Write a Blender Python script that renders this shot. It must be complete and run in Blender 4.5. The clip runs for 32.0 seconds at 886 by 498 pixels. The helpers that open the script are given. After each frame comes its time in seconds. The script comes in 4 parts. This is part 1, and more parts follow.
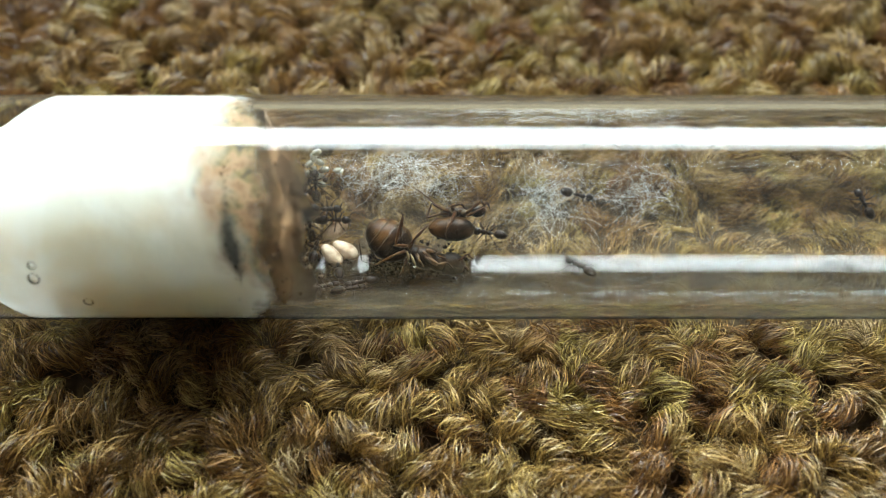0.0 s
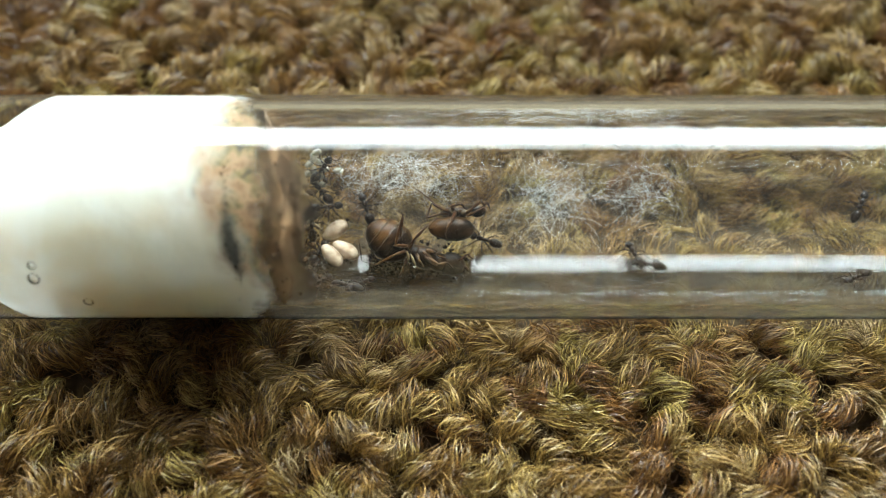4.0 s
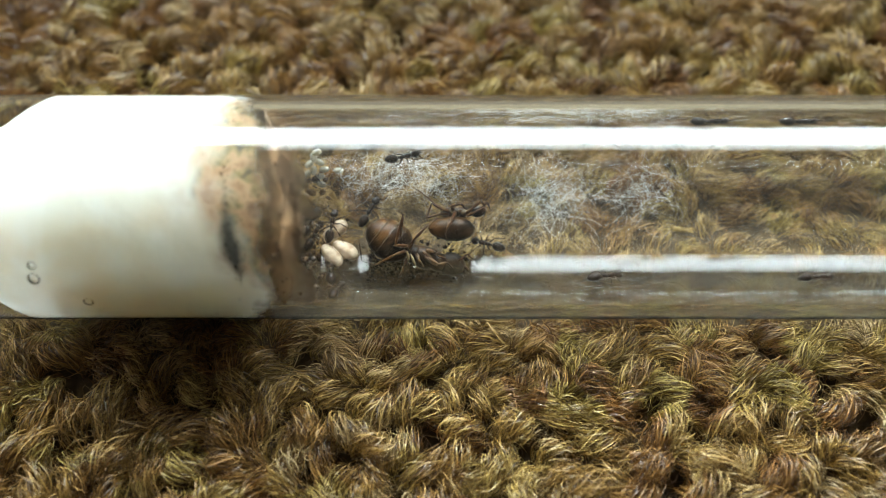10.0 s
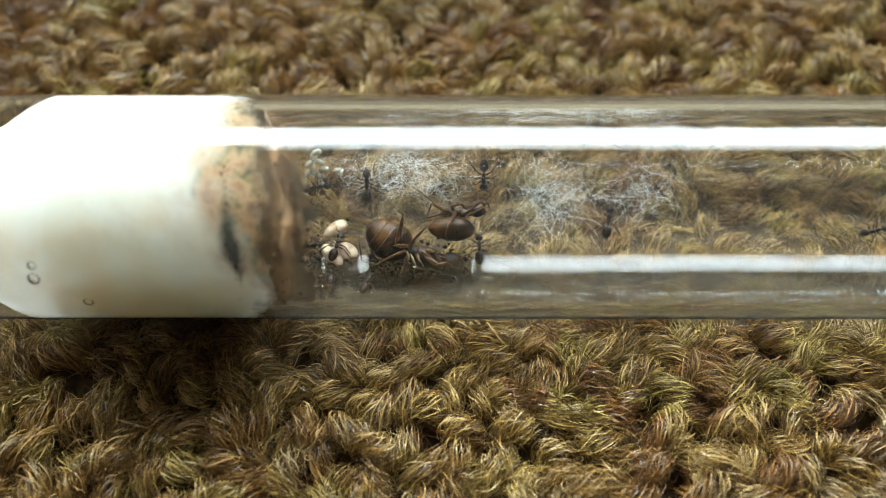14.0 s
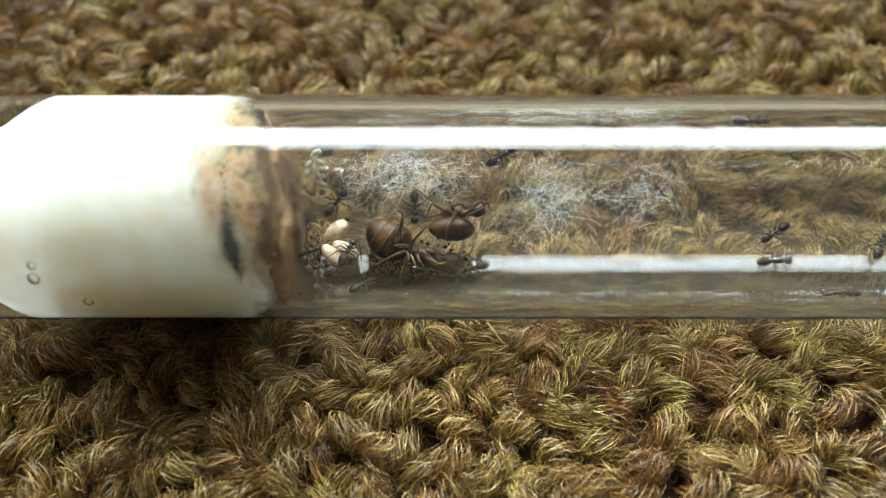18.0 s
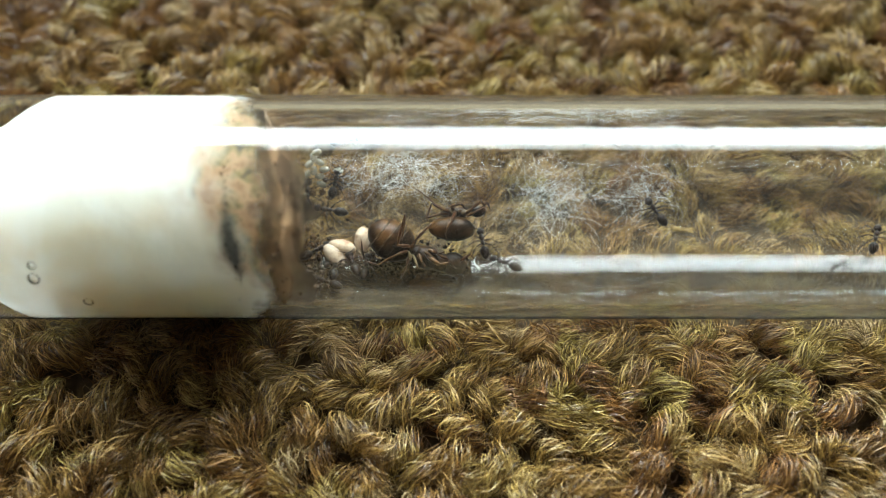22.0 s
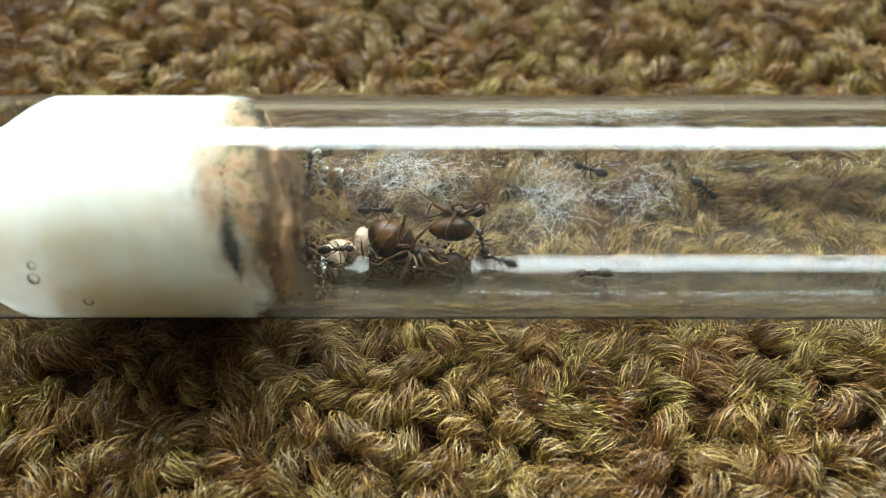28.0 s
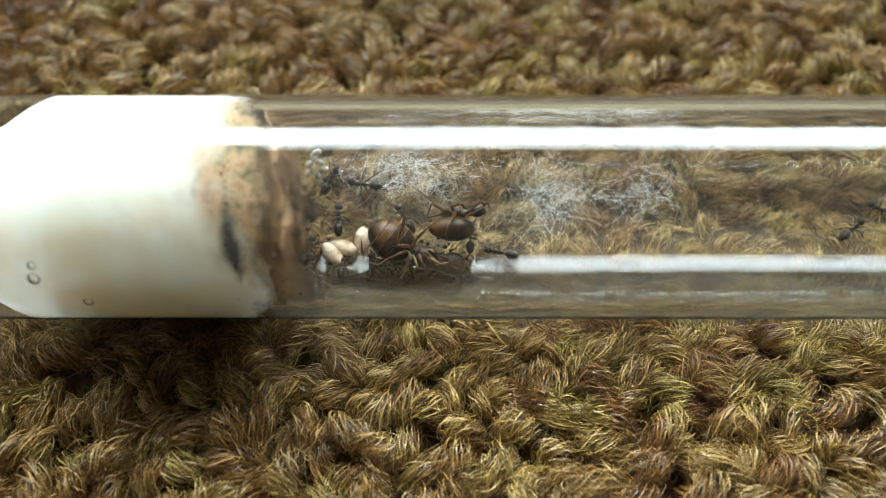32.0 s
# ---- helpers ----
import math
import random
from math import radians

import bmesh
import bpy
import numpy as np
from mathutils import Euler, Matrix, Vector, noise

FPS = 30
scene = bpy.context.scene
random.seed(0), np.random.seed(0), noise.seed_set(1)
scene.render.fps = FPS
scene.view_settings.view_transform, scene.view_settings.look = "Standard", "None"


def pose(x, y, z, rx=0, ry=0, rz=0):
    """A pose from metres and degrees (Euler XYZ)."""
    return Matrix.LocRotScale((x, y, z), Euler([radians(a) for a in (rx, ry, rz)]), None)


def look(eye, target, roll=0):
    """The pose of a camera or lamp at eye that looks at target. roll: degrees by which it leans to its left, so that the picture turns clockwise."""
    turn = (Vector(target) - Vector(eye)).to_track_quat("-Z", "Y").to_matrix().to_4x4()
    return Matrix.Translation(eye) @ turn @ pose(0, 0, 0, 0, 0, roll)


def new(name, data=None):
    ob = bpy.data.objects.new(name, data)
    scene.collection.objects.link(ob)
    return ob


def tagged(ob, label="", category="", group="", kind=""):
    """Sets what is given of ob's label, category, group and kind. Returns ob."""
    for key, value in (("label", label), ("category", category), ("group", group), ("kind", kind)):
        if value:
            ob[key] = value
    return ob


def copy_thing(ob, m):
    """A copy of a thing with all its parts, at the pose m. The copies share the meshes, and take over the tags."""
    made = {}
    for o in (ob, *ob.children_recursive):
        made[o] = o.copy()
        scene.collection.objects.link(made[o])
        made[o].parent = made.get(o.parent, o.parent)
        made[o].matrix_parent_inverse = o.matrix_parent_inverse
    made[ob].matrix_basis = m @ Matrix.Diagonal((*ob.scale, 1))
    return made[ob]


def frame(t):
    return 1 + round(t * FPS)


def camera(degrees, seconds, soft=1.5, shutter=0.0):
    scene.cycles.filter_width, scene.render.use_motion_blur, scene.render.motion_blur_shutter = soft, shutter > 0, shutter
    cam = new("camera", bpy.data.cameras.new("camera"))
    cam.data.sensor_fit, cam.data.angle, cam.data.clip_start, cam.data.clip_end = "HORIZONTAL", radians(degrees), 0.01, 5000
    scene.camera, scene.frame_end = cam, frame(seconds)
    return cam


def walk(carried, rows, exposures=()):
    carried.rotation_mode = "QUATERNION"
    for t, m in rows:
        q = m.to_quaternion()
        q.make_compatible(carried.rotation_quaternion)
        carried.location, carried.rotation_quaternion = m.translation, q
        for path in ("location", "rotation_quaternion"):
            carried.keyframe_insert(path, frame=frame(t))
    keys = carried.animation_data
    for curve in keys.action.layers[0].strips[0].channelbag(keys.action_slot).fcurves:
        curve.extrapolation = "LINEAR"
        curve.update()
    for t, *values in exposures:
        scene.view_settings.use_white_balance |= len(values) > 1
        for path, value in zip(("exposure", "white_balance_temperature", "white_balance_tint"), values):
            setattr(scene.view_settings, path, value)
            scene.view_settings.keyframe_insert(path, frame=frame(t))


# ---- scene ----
MM = 0.001

# ---- camera: locked off above the tube, leaning towards it
cam = camera(55.0, 32.0, soft=0.5, shutter=0.5)
EYE, AIM = (0.0, -0.0327, 0.0595), (0.0, -0.0034, 0.0071)
walk(cam, [(0.0, look(EYE, AIM)), (32.0, look(EYE, AIM))], exposures=[(0.0, 0.0), (32.0, 0.0)])
cam.data.dof.use_dof = True
cam.data.dof.focus_distance = 0.0638
cam.data.dof.aperture_fstop = 19.0

# ---- light: one tall window behind the tube, in a plain room
ROOM_X, ROOM_Y0, ROOM_Y1, ROOM_H = 2.2, -3.6, 0.80, 2.4
WIN_Z0, WIN_Z1, WIN_X0, WIN_X1 = 0.55, 1.32, -1.18, 0.80
WINDOW_POWER = 60.0
world = bpy.data.worlds.new("room_air")
scene.world = world
world.use_nodes = True
sky = world.node_tree.nodes.new("ShaderNodeTexSky")
sky.sky_type = "NISHITA"
sky.sun_disc = False
sky.sun_elevation = radians(50)
world.node_tree.links.new(sky.outputs["Color"], world.node_tree.nodes["Background"].inputs["Color"])
world.node_tree.nodes["Background"].inputs["Strength"].default_value = 0.1


def window_light(x0, x1):
    data = bpy.data.lights.new("window_daylight", "AREA")
    data.shape = "RECTANGLE"
    data.size, data.size_y = x1 - x0, WIN_Z1 - WIN_Z0
    data.energy = WINDOW_POWER * (x1 - x0)
    data.color = (0.78, 0.93, 1.0)
    ob = new("window_daylight", data)
    c = Vector(((x0 + x1) / 2, ROOM_Y1 + 0.02, (WIN_Z0 + WIN_Z1) / 2))
    ob.matrix_basis = look(c, c + Vector((0, -1, 0)))
    return ob


window_light(WIN_X0, WIN_X1)


# ---- materials
def mat(name, colour, rough=0.6, spread=(), scale=800.0, bump=0.0, bump_scale=2500.0, metal=0.0, sss=0.0, trans=0.0, ior=1.45,
        alpha=1.0, island=(), random_object=0.0, spec=0.5, coat=0.0, sheen=0.0, reach=(2.6, 2.1, 1.5)):
    """A principled material: base colour mixed with the colours in spread by noise, or per island."""
    m = bpy.data.materials.new(name)
    m.use_nodes = True
    nodes, links = m.node_tree.nodes, m.node_tree.links
    b = nodes["Principled BSDF"]
    b.inputs["Base Color"].default_value = (*colour, 1)
    b.inputs["Roughness"].default_value = rough
    b.inputs["Metallic"].default_value = metal
    b.inputs["IOR"].default_value = ior
    b.inputs["Transmission Weight"].default_value = trans
    b.inputs["Alpha"].default_value = alpha
    b.inputs["Specular IOR Level"].default_value = spec
    b.inputs["Coat Weight"].default_value = coat
    b.inputs["Sheen Weight"].default_value = sheen
    if sss:
        b.inputs["Subsurface Weight"].default_value = sss
        b.inputs["Subsurface Radius"].default_value = [v * MM for v in reach]
        b.inputs["Subsurface Scale"].default_value = 1.0
    coord = nodes.new("ShaderNodeTexCoord")
    last = None
    if island:
        geo = nodes.new("ShaderNodeNewGeometry")
        ramp = nodes.new("ShaderNodeValToRGB")
        ramp.color_ramp.interpolation = "LINEAR"
        stops = [colour, *island]
        while len(ramp.color_ramp.elements) < len(stops):
            ramp.color_ramp.elements.new(0.5)
        for k, c in enumerate(stops):
            ramp.color_ramp.elements[k].position = k / (len(stops) - 1)
            ramp.color_ramp.elements[k].color = (*c, 1)
        if random_object:
            info = nodes.new("ShaderNodeObjectInfo")
            add = nodes.new("ShaderNodeMath")
            add.operation = "MULTIPLY_ADD"
            links.new(info.outputs["Random"], add.inputs[0])
            add.inputs[1].default_value = random_object
            links.new(geo.outputs["Random Per Island"], add.inputs[2])
            wrap = nodes.new("ShaderNodeMath")
            wrap.operation = "PINGPONG"
            wrap.inputs[1].default_value = 1.0
            links.new(add.outputs[0], wrap.inputs[0])
            links.new(wrap.outputs[0], ramp.inputs["Fac"])
        else:
            links.new(geo.outputs["Random Per Island"], ramp.inputs["Fac"])
        last = ramp.outputs["Color"]
    for k, c in enumerate(spread):
        n = nodes.new("ShaderNodeTexNoise")
        n.inputs["Scale"].default_value = scale * (1, 2.7, 0.45)[k % 3]
        n.inputs["Detail"].default_value = 6
        links.new(coord.outputs["Object"], n.inputs["Vector"])
        r = nodes.new("ShaderNodeValToRGB")
        r.color_ramp.elements[0].position, r.color_ramp.elements[1].position = 0.46, 0.66
        links.new(n.outputs["Fac"], r.inputs["Fac"])
        mix = nodes.new("ShaderNodeMix")
        mix.data_type = "RGBA"
        links.new(r.outputs["Color"], mix.inputs[0])
        if last is None:
            mix.inputs[6].default_value = (*colour, 1)
        else:
            links.new(last, mix.inputs[6])
        mix.inputs[7].default_value = (*c, 1)
        last = mix.outputs[2]
    if last is not None:
        links.new(last, b.inputs["Base Color"])
    if bump:
        n = nodes.new("ShaderNodeTexNoise")
        n.inputs["Scale"].default_value = bump_scale
        n.inputs["Detail"].default_value = 5
        links.new(coord.outputs["Object"], n.inputs["Vector"])
        bp = nodes.new("ShaderNodeBump")
        bp.inputs["Strength"].default_value = bump
        bp.inputs["Distance"].default_value = 0.0002
        links.new(n.outputs["Fac"], bp.inputs["Height"])
        links.new(bp.outputs["Normal"], b.inputs["Normal"])
    return m


def glass_mat(name, ior, colour=(1, 1, 1), rough=0.0):
    m = bpy.data.materials.new(name)
    m.use_nodes = True
    nodes, links = m.node_tree.nodes, m.node_tree.links
    nodes.remove(nodes["Principled BSDF"])
    g = nodes.new("ShaderNodeBsdfGlass")
    g.inputs["IOR"].default_value = ior
    g.inputs["Color"].default_value = (*colour, 1)
    g.inputs["Roughness"].default_value = rough
    links.new(g.outputs[0], nodes["Material Output"].inputs["Surface"])
    return m


def yarn_mat():
    """Wool yarn: each loop has its own dye shade, each fibre its own lightness."""
    m = bpy.data.materials.new("wool_blend_yarn")
    m.use_nodes = True
    nodes, links = m.node_tree.nodes, m.node_tree.links
    b = nodes["Principled BSDF"]
    b.inputs["Roughness"].default_value = 0.42
    b.inputs["Specular IOR Level"].default_value = 0.65
    b.inputs["Sheen Weight"].default_value = 0.08
    geo = nodes.new("ShaderNodeNewGeometry")
    vor = nodes.new("ShaderNodeTexVoronoi")
    vor.inputs["Scale"].default_value = 330
    warp = nodes.new("ShaderNodeTexNoise")
    warp.inputs["Scale"].default_value = 600
    links.new(geo.outputs["Position"], warp.inputs["Vector"])
    shift = nodes.new("ShaderNodeVectorMath")
    shift.operation = "MULTIPLY_ADD"
    links.new(warp.outputs["Color"], shift.inputs[0])
    shift.inputs[1].default_value = (0.002, 0.002, 0.002)
    links.new(geo.outputs["Position"], shift.inputs[2])
    links.new(shift.outputs[0], vor.inputs["Vector"])
    sep = nodes.new("ShaderNodeSeparateColor")
    links.new(vor.outputs["Color"], sep.inputs[0])

    def ramp(stops, source):
        r = nodes.new("ShaderNodeValToRGB")
        while len(r.color_ramp.elements) < len(stops):
            r.color_ramp.elements.new(0.5)
        for k, (at, c) in enumerate(stops):
            r.color_ramp.elements[k].position = at
            r.color_ramp.elements[k].color = (*c, 1)
        links.new(source, r.inputs["Fac"])
        return r.outputs["Color"]

    shade = ramp([(0.0, (0.205, 0.086, 0.014)), (0.2, (0.299, 0.159, 0.033)), (0.4, (0.376, 0.234, 0.055)), (0.55, (0.345, 0.234, 0.047)),
                  (0.7, (0.291, 0.137, 0.024)), (0.85, (0.415, 0.261, 0.075)), (0.96, (0.398, 0.266, 0.098)), (1.0, (0.235, 0.101, 0.018))], sep.outputs[0])
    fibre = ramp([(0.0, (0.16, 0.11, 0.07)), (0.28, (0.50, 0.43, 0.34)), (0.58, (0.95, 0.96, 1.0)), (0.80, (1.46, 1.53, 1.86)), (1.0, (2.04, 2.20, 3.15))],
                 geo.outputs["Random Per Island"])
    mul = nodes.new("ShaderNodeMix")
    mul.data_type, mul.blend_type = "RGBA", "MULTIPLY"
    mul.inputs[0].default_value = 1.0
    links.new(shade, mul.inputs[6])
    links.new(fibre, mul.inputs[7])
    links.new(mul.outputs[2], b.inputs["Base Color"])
    lit = nodes.new("ShaderNodeBsdfTranslucent")       # wool fibres let light through
    links.new(mul.outputs[2], lit.inputs["Color"])
    mix = nodes.new("ShaderNodeMixShader")
    mix.inputs[0].default_value = 0.34
    links.new(b.outputs[0], mix.inputs[1])
    links.new(lit.outputs[0], mix.inputs[2])
    links.new(mix.outputs[0], nodes["Material Output"].inputs["Surface"])
    return m


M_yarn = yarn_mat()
M_far = mat("carpet_from_afar", (0.20, 0.14, 0.062), 0.9, spread=[(0.14, 0.09, 0.036), (0.26, 0.19, 0.09)], scale=300, bump=0.8, bump_scale=500)
M_back = mat("carpet_backing", (0.07, 0.042, 0.017), 0.9, spread=[(0.05, 0.03, 0.013), (0.10, 0.063, 0.027)], scale=350, bump=0.6)
M_glass = glass_mat("laboratory_glass", 1.48, (1.0, 1.0, 1.0))


def hazed(m, low, high):
    """Adds a thin pale film for the glass's milky veil, drawn out along the tube."""
    nodes, links = m.node_tree.nodes, m.node_tree.links
    glass = next(n for n in nodes if n.type == "BSDF_GLASS")
    film = nodes.new("ShaderNodeBsdfDiffuse")
    film.inputs["Color"].default_value = (0.85, 0.85, 0.82, 1)
    coord, mapping, n = nodes.new("ShaderNodeTexCoord"), nodes.new("ShaderNodeMapping"), nodes.new("ShaderNodeTexNoise")
    mapping.inputs["Scale"].default_value = (60, 700, 700)
    n.inputs["Scale"].default_value = 1.0
    n.inputs["Detail"].default_value = 6
    links.new(coord.outputs["Object"], mapping.inputs["Vector"])
    links.new(mapping.outputs[0], n.inputs["Vector"])
    span = nodes.new("ShaderNodeMapRange")
    span.inputs[1].default_value, span.inputs[2].default_value = 0.35, 0.75
    span.inputs[3].default_value, span.inputs[4].default_value = low, high
    links.new(n.outputs["Fac"], span.inputs[0])
    mix = nodes.new("ShaderNodeMixShader")
    links.new(span.outputs[0], mix.inputs[0])
    links.new(glass.outputs[0], mix.inputs[1])
    links.new(film.outputs[0], mix.inputs[2])
    links.new(mix.outputs[0], nodes["Material Output"].inputs["Surface"])
    # drawn tubing is never quite even
    swirl, stretch, bump = nodes.new("ShaderNodeTexNoise"), nodes.new("ShaderNodeMapping"), nodes.new("ShaderNodeBump")
    stretch.inputs["Scale"].default_value = (55, 150, 150)
    swirl.inputs["Scale"].default_value = 1.0
    swirl.inputs["Detail"].default_value = 0.0
    links.new(coord.outputs["Object"], stretch.inputs["Vector"])
    links.new(stretch.outputs[0], swirl.inputs["Vector"])
    bump.inputs["Distance"].default_value = 0.00004
    links.new(swirl.outputs["Fac"], bump.inputs["Height"])
    links.new(bump.outputs["Normal"], glass.inputs["Normal"])


hazed(M_glass, 0.0002, 0.004)


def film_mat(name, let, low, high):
    """Added film: takes some light as shade, adds haze, in streaks along the tube."""
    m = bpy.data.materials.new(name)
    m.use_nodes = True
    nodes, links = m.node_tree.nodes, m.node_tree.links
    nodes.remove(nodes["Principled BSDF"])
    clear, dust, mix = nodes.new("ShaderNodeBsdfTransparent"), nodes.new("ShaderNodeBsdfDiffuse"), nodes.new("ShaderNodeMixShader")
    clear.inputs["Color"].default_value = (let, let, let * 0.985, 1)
    # the diffuse share is pale haze laid over the view
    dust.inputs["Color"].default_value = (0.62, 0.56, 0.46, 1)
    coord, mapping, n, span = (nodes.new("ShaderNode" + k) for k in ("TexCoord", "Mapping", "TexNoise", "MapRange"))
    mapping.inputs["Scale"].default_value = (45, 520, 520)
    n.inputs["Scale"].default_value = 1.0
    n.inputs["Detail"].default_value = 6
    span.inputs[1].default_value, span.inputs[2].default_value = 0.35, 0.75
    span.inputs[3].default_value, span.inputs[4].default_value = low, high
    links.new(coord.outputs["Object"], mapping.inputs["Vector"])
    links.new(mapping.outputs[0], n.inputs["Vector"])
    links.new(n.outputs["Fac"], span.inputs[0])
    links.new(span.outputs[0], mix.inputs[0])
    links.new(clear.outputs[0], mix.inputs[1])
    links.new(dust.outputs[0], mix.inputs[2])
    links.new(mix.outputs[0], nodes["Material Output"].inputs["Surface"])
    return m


M_film = film_mat("shade_film", 0.96, 0.006, 0.026)


def damp_mat():
    """Brown-stained breath of moisture on the glass beside the wet cotton, thinning out along the tube."""
    m = bpy.data.materials.new("stained_damp")
    m.use_nodes = True
    nodes, links = m.node_tree.nodes, m.node_tree.links
    nodes.remove(nodes["Principled BSDF"])
    clear, wet, mix = nodes.new("ShaderNodeBsdfTransparent"), nodes.new("ShaderNodeBsdfRefraction"), nodes.new("ShaderNodeMixShader")
    wet.inputs["Color"].default_value = (1.0, 0.88, 0.73, 1)
    wet.inputs["IOR"].default_value = 1.2
    wet.inputs["Roughness"].default_value = 0.42
    coord, n, sep, reach, span = (nodes.new("ShaderNode" + k) for k in ("TexCoord", "TexNoise", "SeparateXYZ", "Math", "MapRange"))
    n.inputs["Scale"].default_value = 380
    n.inputs["Detail"].default_value = 6
    links.new(coord.outputs["Object"], n.inputs["Vector"])
    links.new(coord.outputs["Object"], sep.inputs[0])
    reach.operation = "MULTIPLY_ADD"
    links.new(n.outputs["Fac"], reach.inputs[0])
    reach.inputs[1].default_value = 0.0055
    links.new(sep.outputs[0], reach.inputs[2])
    span.inputs[1].default_value, span.inputs[2].default_value = -0.0080, -0.0046
    span.inputs[3].default_value, span.inputs[4].default_value = 0.68, 0.0
    links.new(reach.outputs[0], span.inputs[0])
    links.new(span.outputs[0], mix.inputs[0])
    links.new(clear.outputs[0], mix.inputs[1])
    links.new(wet.outputs[0], mix.inputs[2])
    links.new(mix.outputs[0], nodes["Material Output"].inputs["Surface"])
    return m


M_damp = damp_mat()
# let is low so the strip shades the carpet in front of the tube
M_shade_strip = film_mat("shade_strip", 0.44, 0.002, 0.015)
M_bubble = glass_mat("air_in_water", 0.70)
M_cotton = mat("wet_cotton", (0.50, 0.485, 0.43), 0.7, spread=[(0.49, 0.44, 0.36), (0.51, 0.51, 0.475)], scale=160, bump=0.3, bump_scale=1500, sss=1.0, reach=(22.0, 20.0, 17.0))


def stained(m):
    """Brown and olive nest stains that soak into the cotton from its dry end."""
    nodes, links = m.node_tree.nodes, m.node_tree.links
    b = nodes["Principled BSDF"]
    before = b.inputs["Base Color"].links[0].from_socket
    coord, sep = nodes.new("ShaderNodeTexCoord"), nodes.new("ShaderNodeSeparateXYZ")
    links.new(coord.outputs["Object"], sep.inputs[0])

    def noise_of(scale):
        n = nodes.new("ShaderNodeTexNoise")
        n.inputs["Scale"].default_value = scale
        n.inputs["Detail"].default_value = 7
        links.new(coord.outputs["Object"], n.inputs["Vector"])
        return n.outputs["Fac"]

    def maths(op, *ins):
        n = nodes.new("ShaderNodeMath")
        n.operation = op
        for k, v in enumerate(ins):
            if isinstance(v, (int, float)):
                n.inputs[k].default_value = v
            else:
                links.new(v, n.inputs[k])
        return n.outputs[0]

    depth = maths("MULTIPLY_ADD", sep.outputs[0], 480.0, 6.95)          # rises towards the dry end
    height = maths("MULTIPLY_ADD", sep.outputs[2], 360.0, -2.05)         # stronger above than below
    wild = maths("MULTIPLY_ADD", noise_of(420), 3.4, -1.75)
    side = maths("MINIMUM", maths("MULTIPLY_ADD", sep.outputs[1], -260.0, 0.5), 0.0)   # less on the upper far side
    side = maths("MULTIPLY", side, maths("GREATER_THAN", sep.outputs[2], 0.0))
    fac = maths("ADD", maths("ADD", depth, maths("ADD", height, side)), wild)
    r = nodes.new("ShaderNodeMapRange")
    r.inputs[1].default_value, r.inputs[2].default_value = -0.75, 0.75
    r.inputs[3].default_value, r.inputs[4].default_value = 0.0, 0.96
    links.new(fac, r.inputs[0])
    tone = nodes.new("ShaderNodeValToRGB")
    stops = [(0.34, (0.022, 0.014, 0.008)), (0.42, (0.17, 0.125, 0.042)), (0.53, (0.33, 0.20, 0.10)), (0.66, (0.22, 0.115, 0.048))]
    while len(tone.color_ramp.elements) < 4:
        tone.color_ramp.elements.new(0.5)
    for k, (at, c) in enumerate(stops):
        tone.color_ramp.elements[k].position, tone.color_ramp.elements[k].color = at, (*c, 1)
    links.new(noise_of(850), tone.inputs["Fac"])
    mix = nodes.new("ShaderNodeMix")
    mix.data_type = "RGBA"
    links.new(r.outputs[0], mix.inputs[0])
    links.new(before, mix.inputs[6])
    links.new(tone.outputs["Color"], mix.inputs[7])
    # one short blackened streak on the near side
    along = maths("SUBTRACT", sep.outputs[0], maths("MULTIPLY_ADD", sep.outputs[2], -0.161, -0.01283))
    wavy = maths("MULTIPLY_ADD", noise_of(700), 0.0009, -0.00045)
    off = maths("ABSOLUTE", maths("ADD", along, wavy))
    off = maths("ADD", off, maths("MULTIPLY", maths("ABSOLUTE", maths("SUBTRACT", sep.outputs[2], 0.00461)), 0.32))
    near = nodes.new("ShaderNodeMapRange")
    near.inputs[1].default_value, near.inputs[2].default_value = 0.00035, 0.00095
    near.inputs[3].default_value, near.inputs[4].default_value = 0.9, 0.0
    links.new(off, near.inputs[0])
    front = maths("MULTIPLY", near.outputs[0], maths("LESS_THAN", sep.outputs[1], 0.0))
    dark = nodes.new("ShaderNodeMix")
    dark.data_type = "RGBA"
    links.new(front, dark.inputs[0])
    links.new(mix.outputs[2], dark.inputs[6])
    dark.inputs[7].default_value = (0.035, 0.04, 0.035, 1)
    links.new(dark.outputs[2], b.inputs["Base Color"])
    # the wool thins out into loose fibre at its dry edge
    edge = nodes.new("ShaderNodeAttribute")
    edge.attribute_name = "edge"
    thin = nodes.new("ShaderNodeMapRange")
    thin.inputs[1].default_value, thin.inputs[2].default_value = 0.5, 2.0
    thin.inputs[3].default_value, thin.inputs[4].default_value = 0.0, 1.0
    links.new(maths("ADD", edge.outputs["Fac"], maths("ADD", maths("MULTIPLY_ADD", noise_of(520), 2.6, -1.3), maths("MULTIPLY_ADD", noise_of(2200), 1.6, -0.8))), thin.inputs[0])
    links.new(thin.outputs[0], b.inputs["Alpha"])


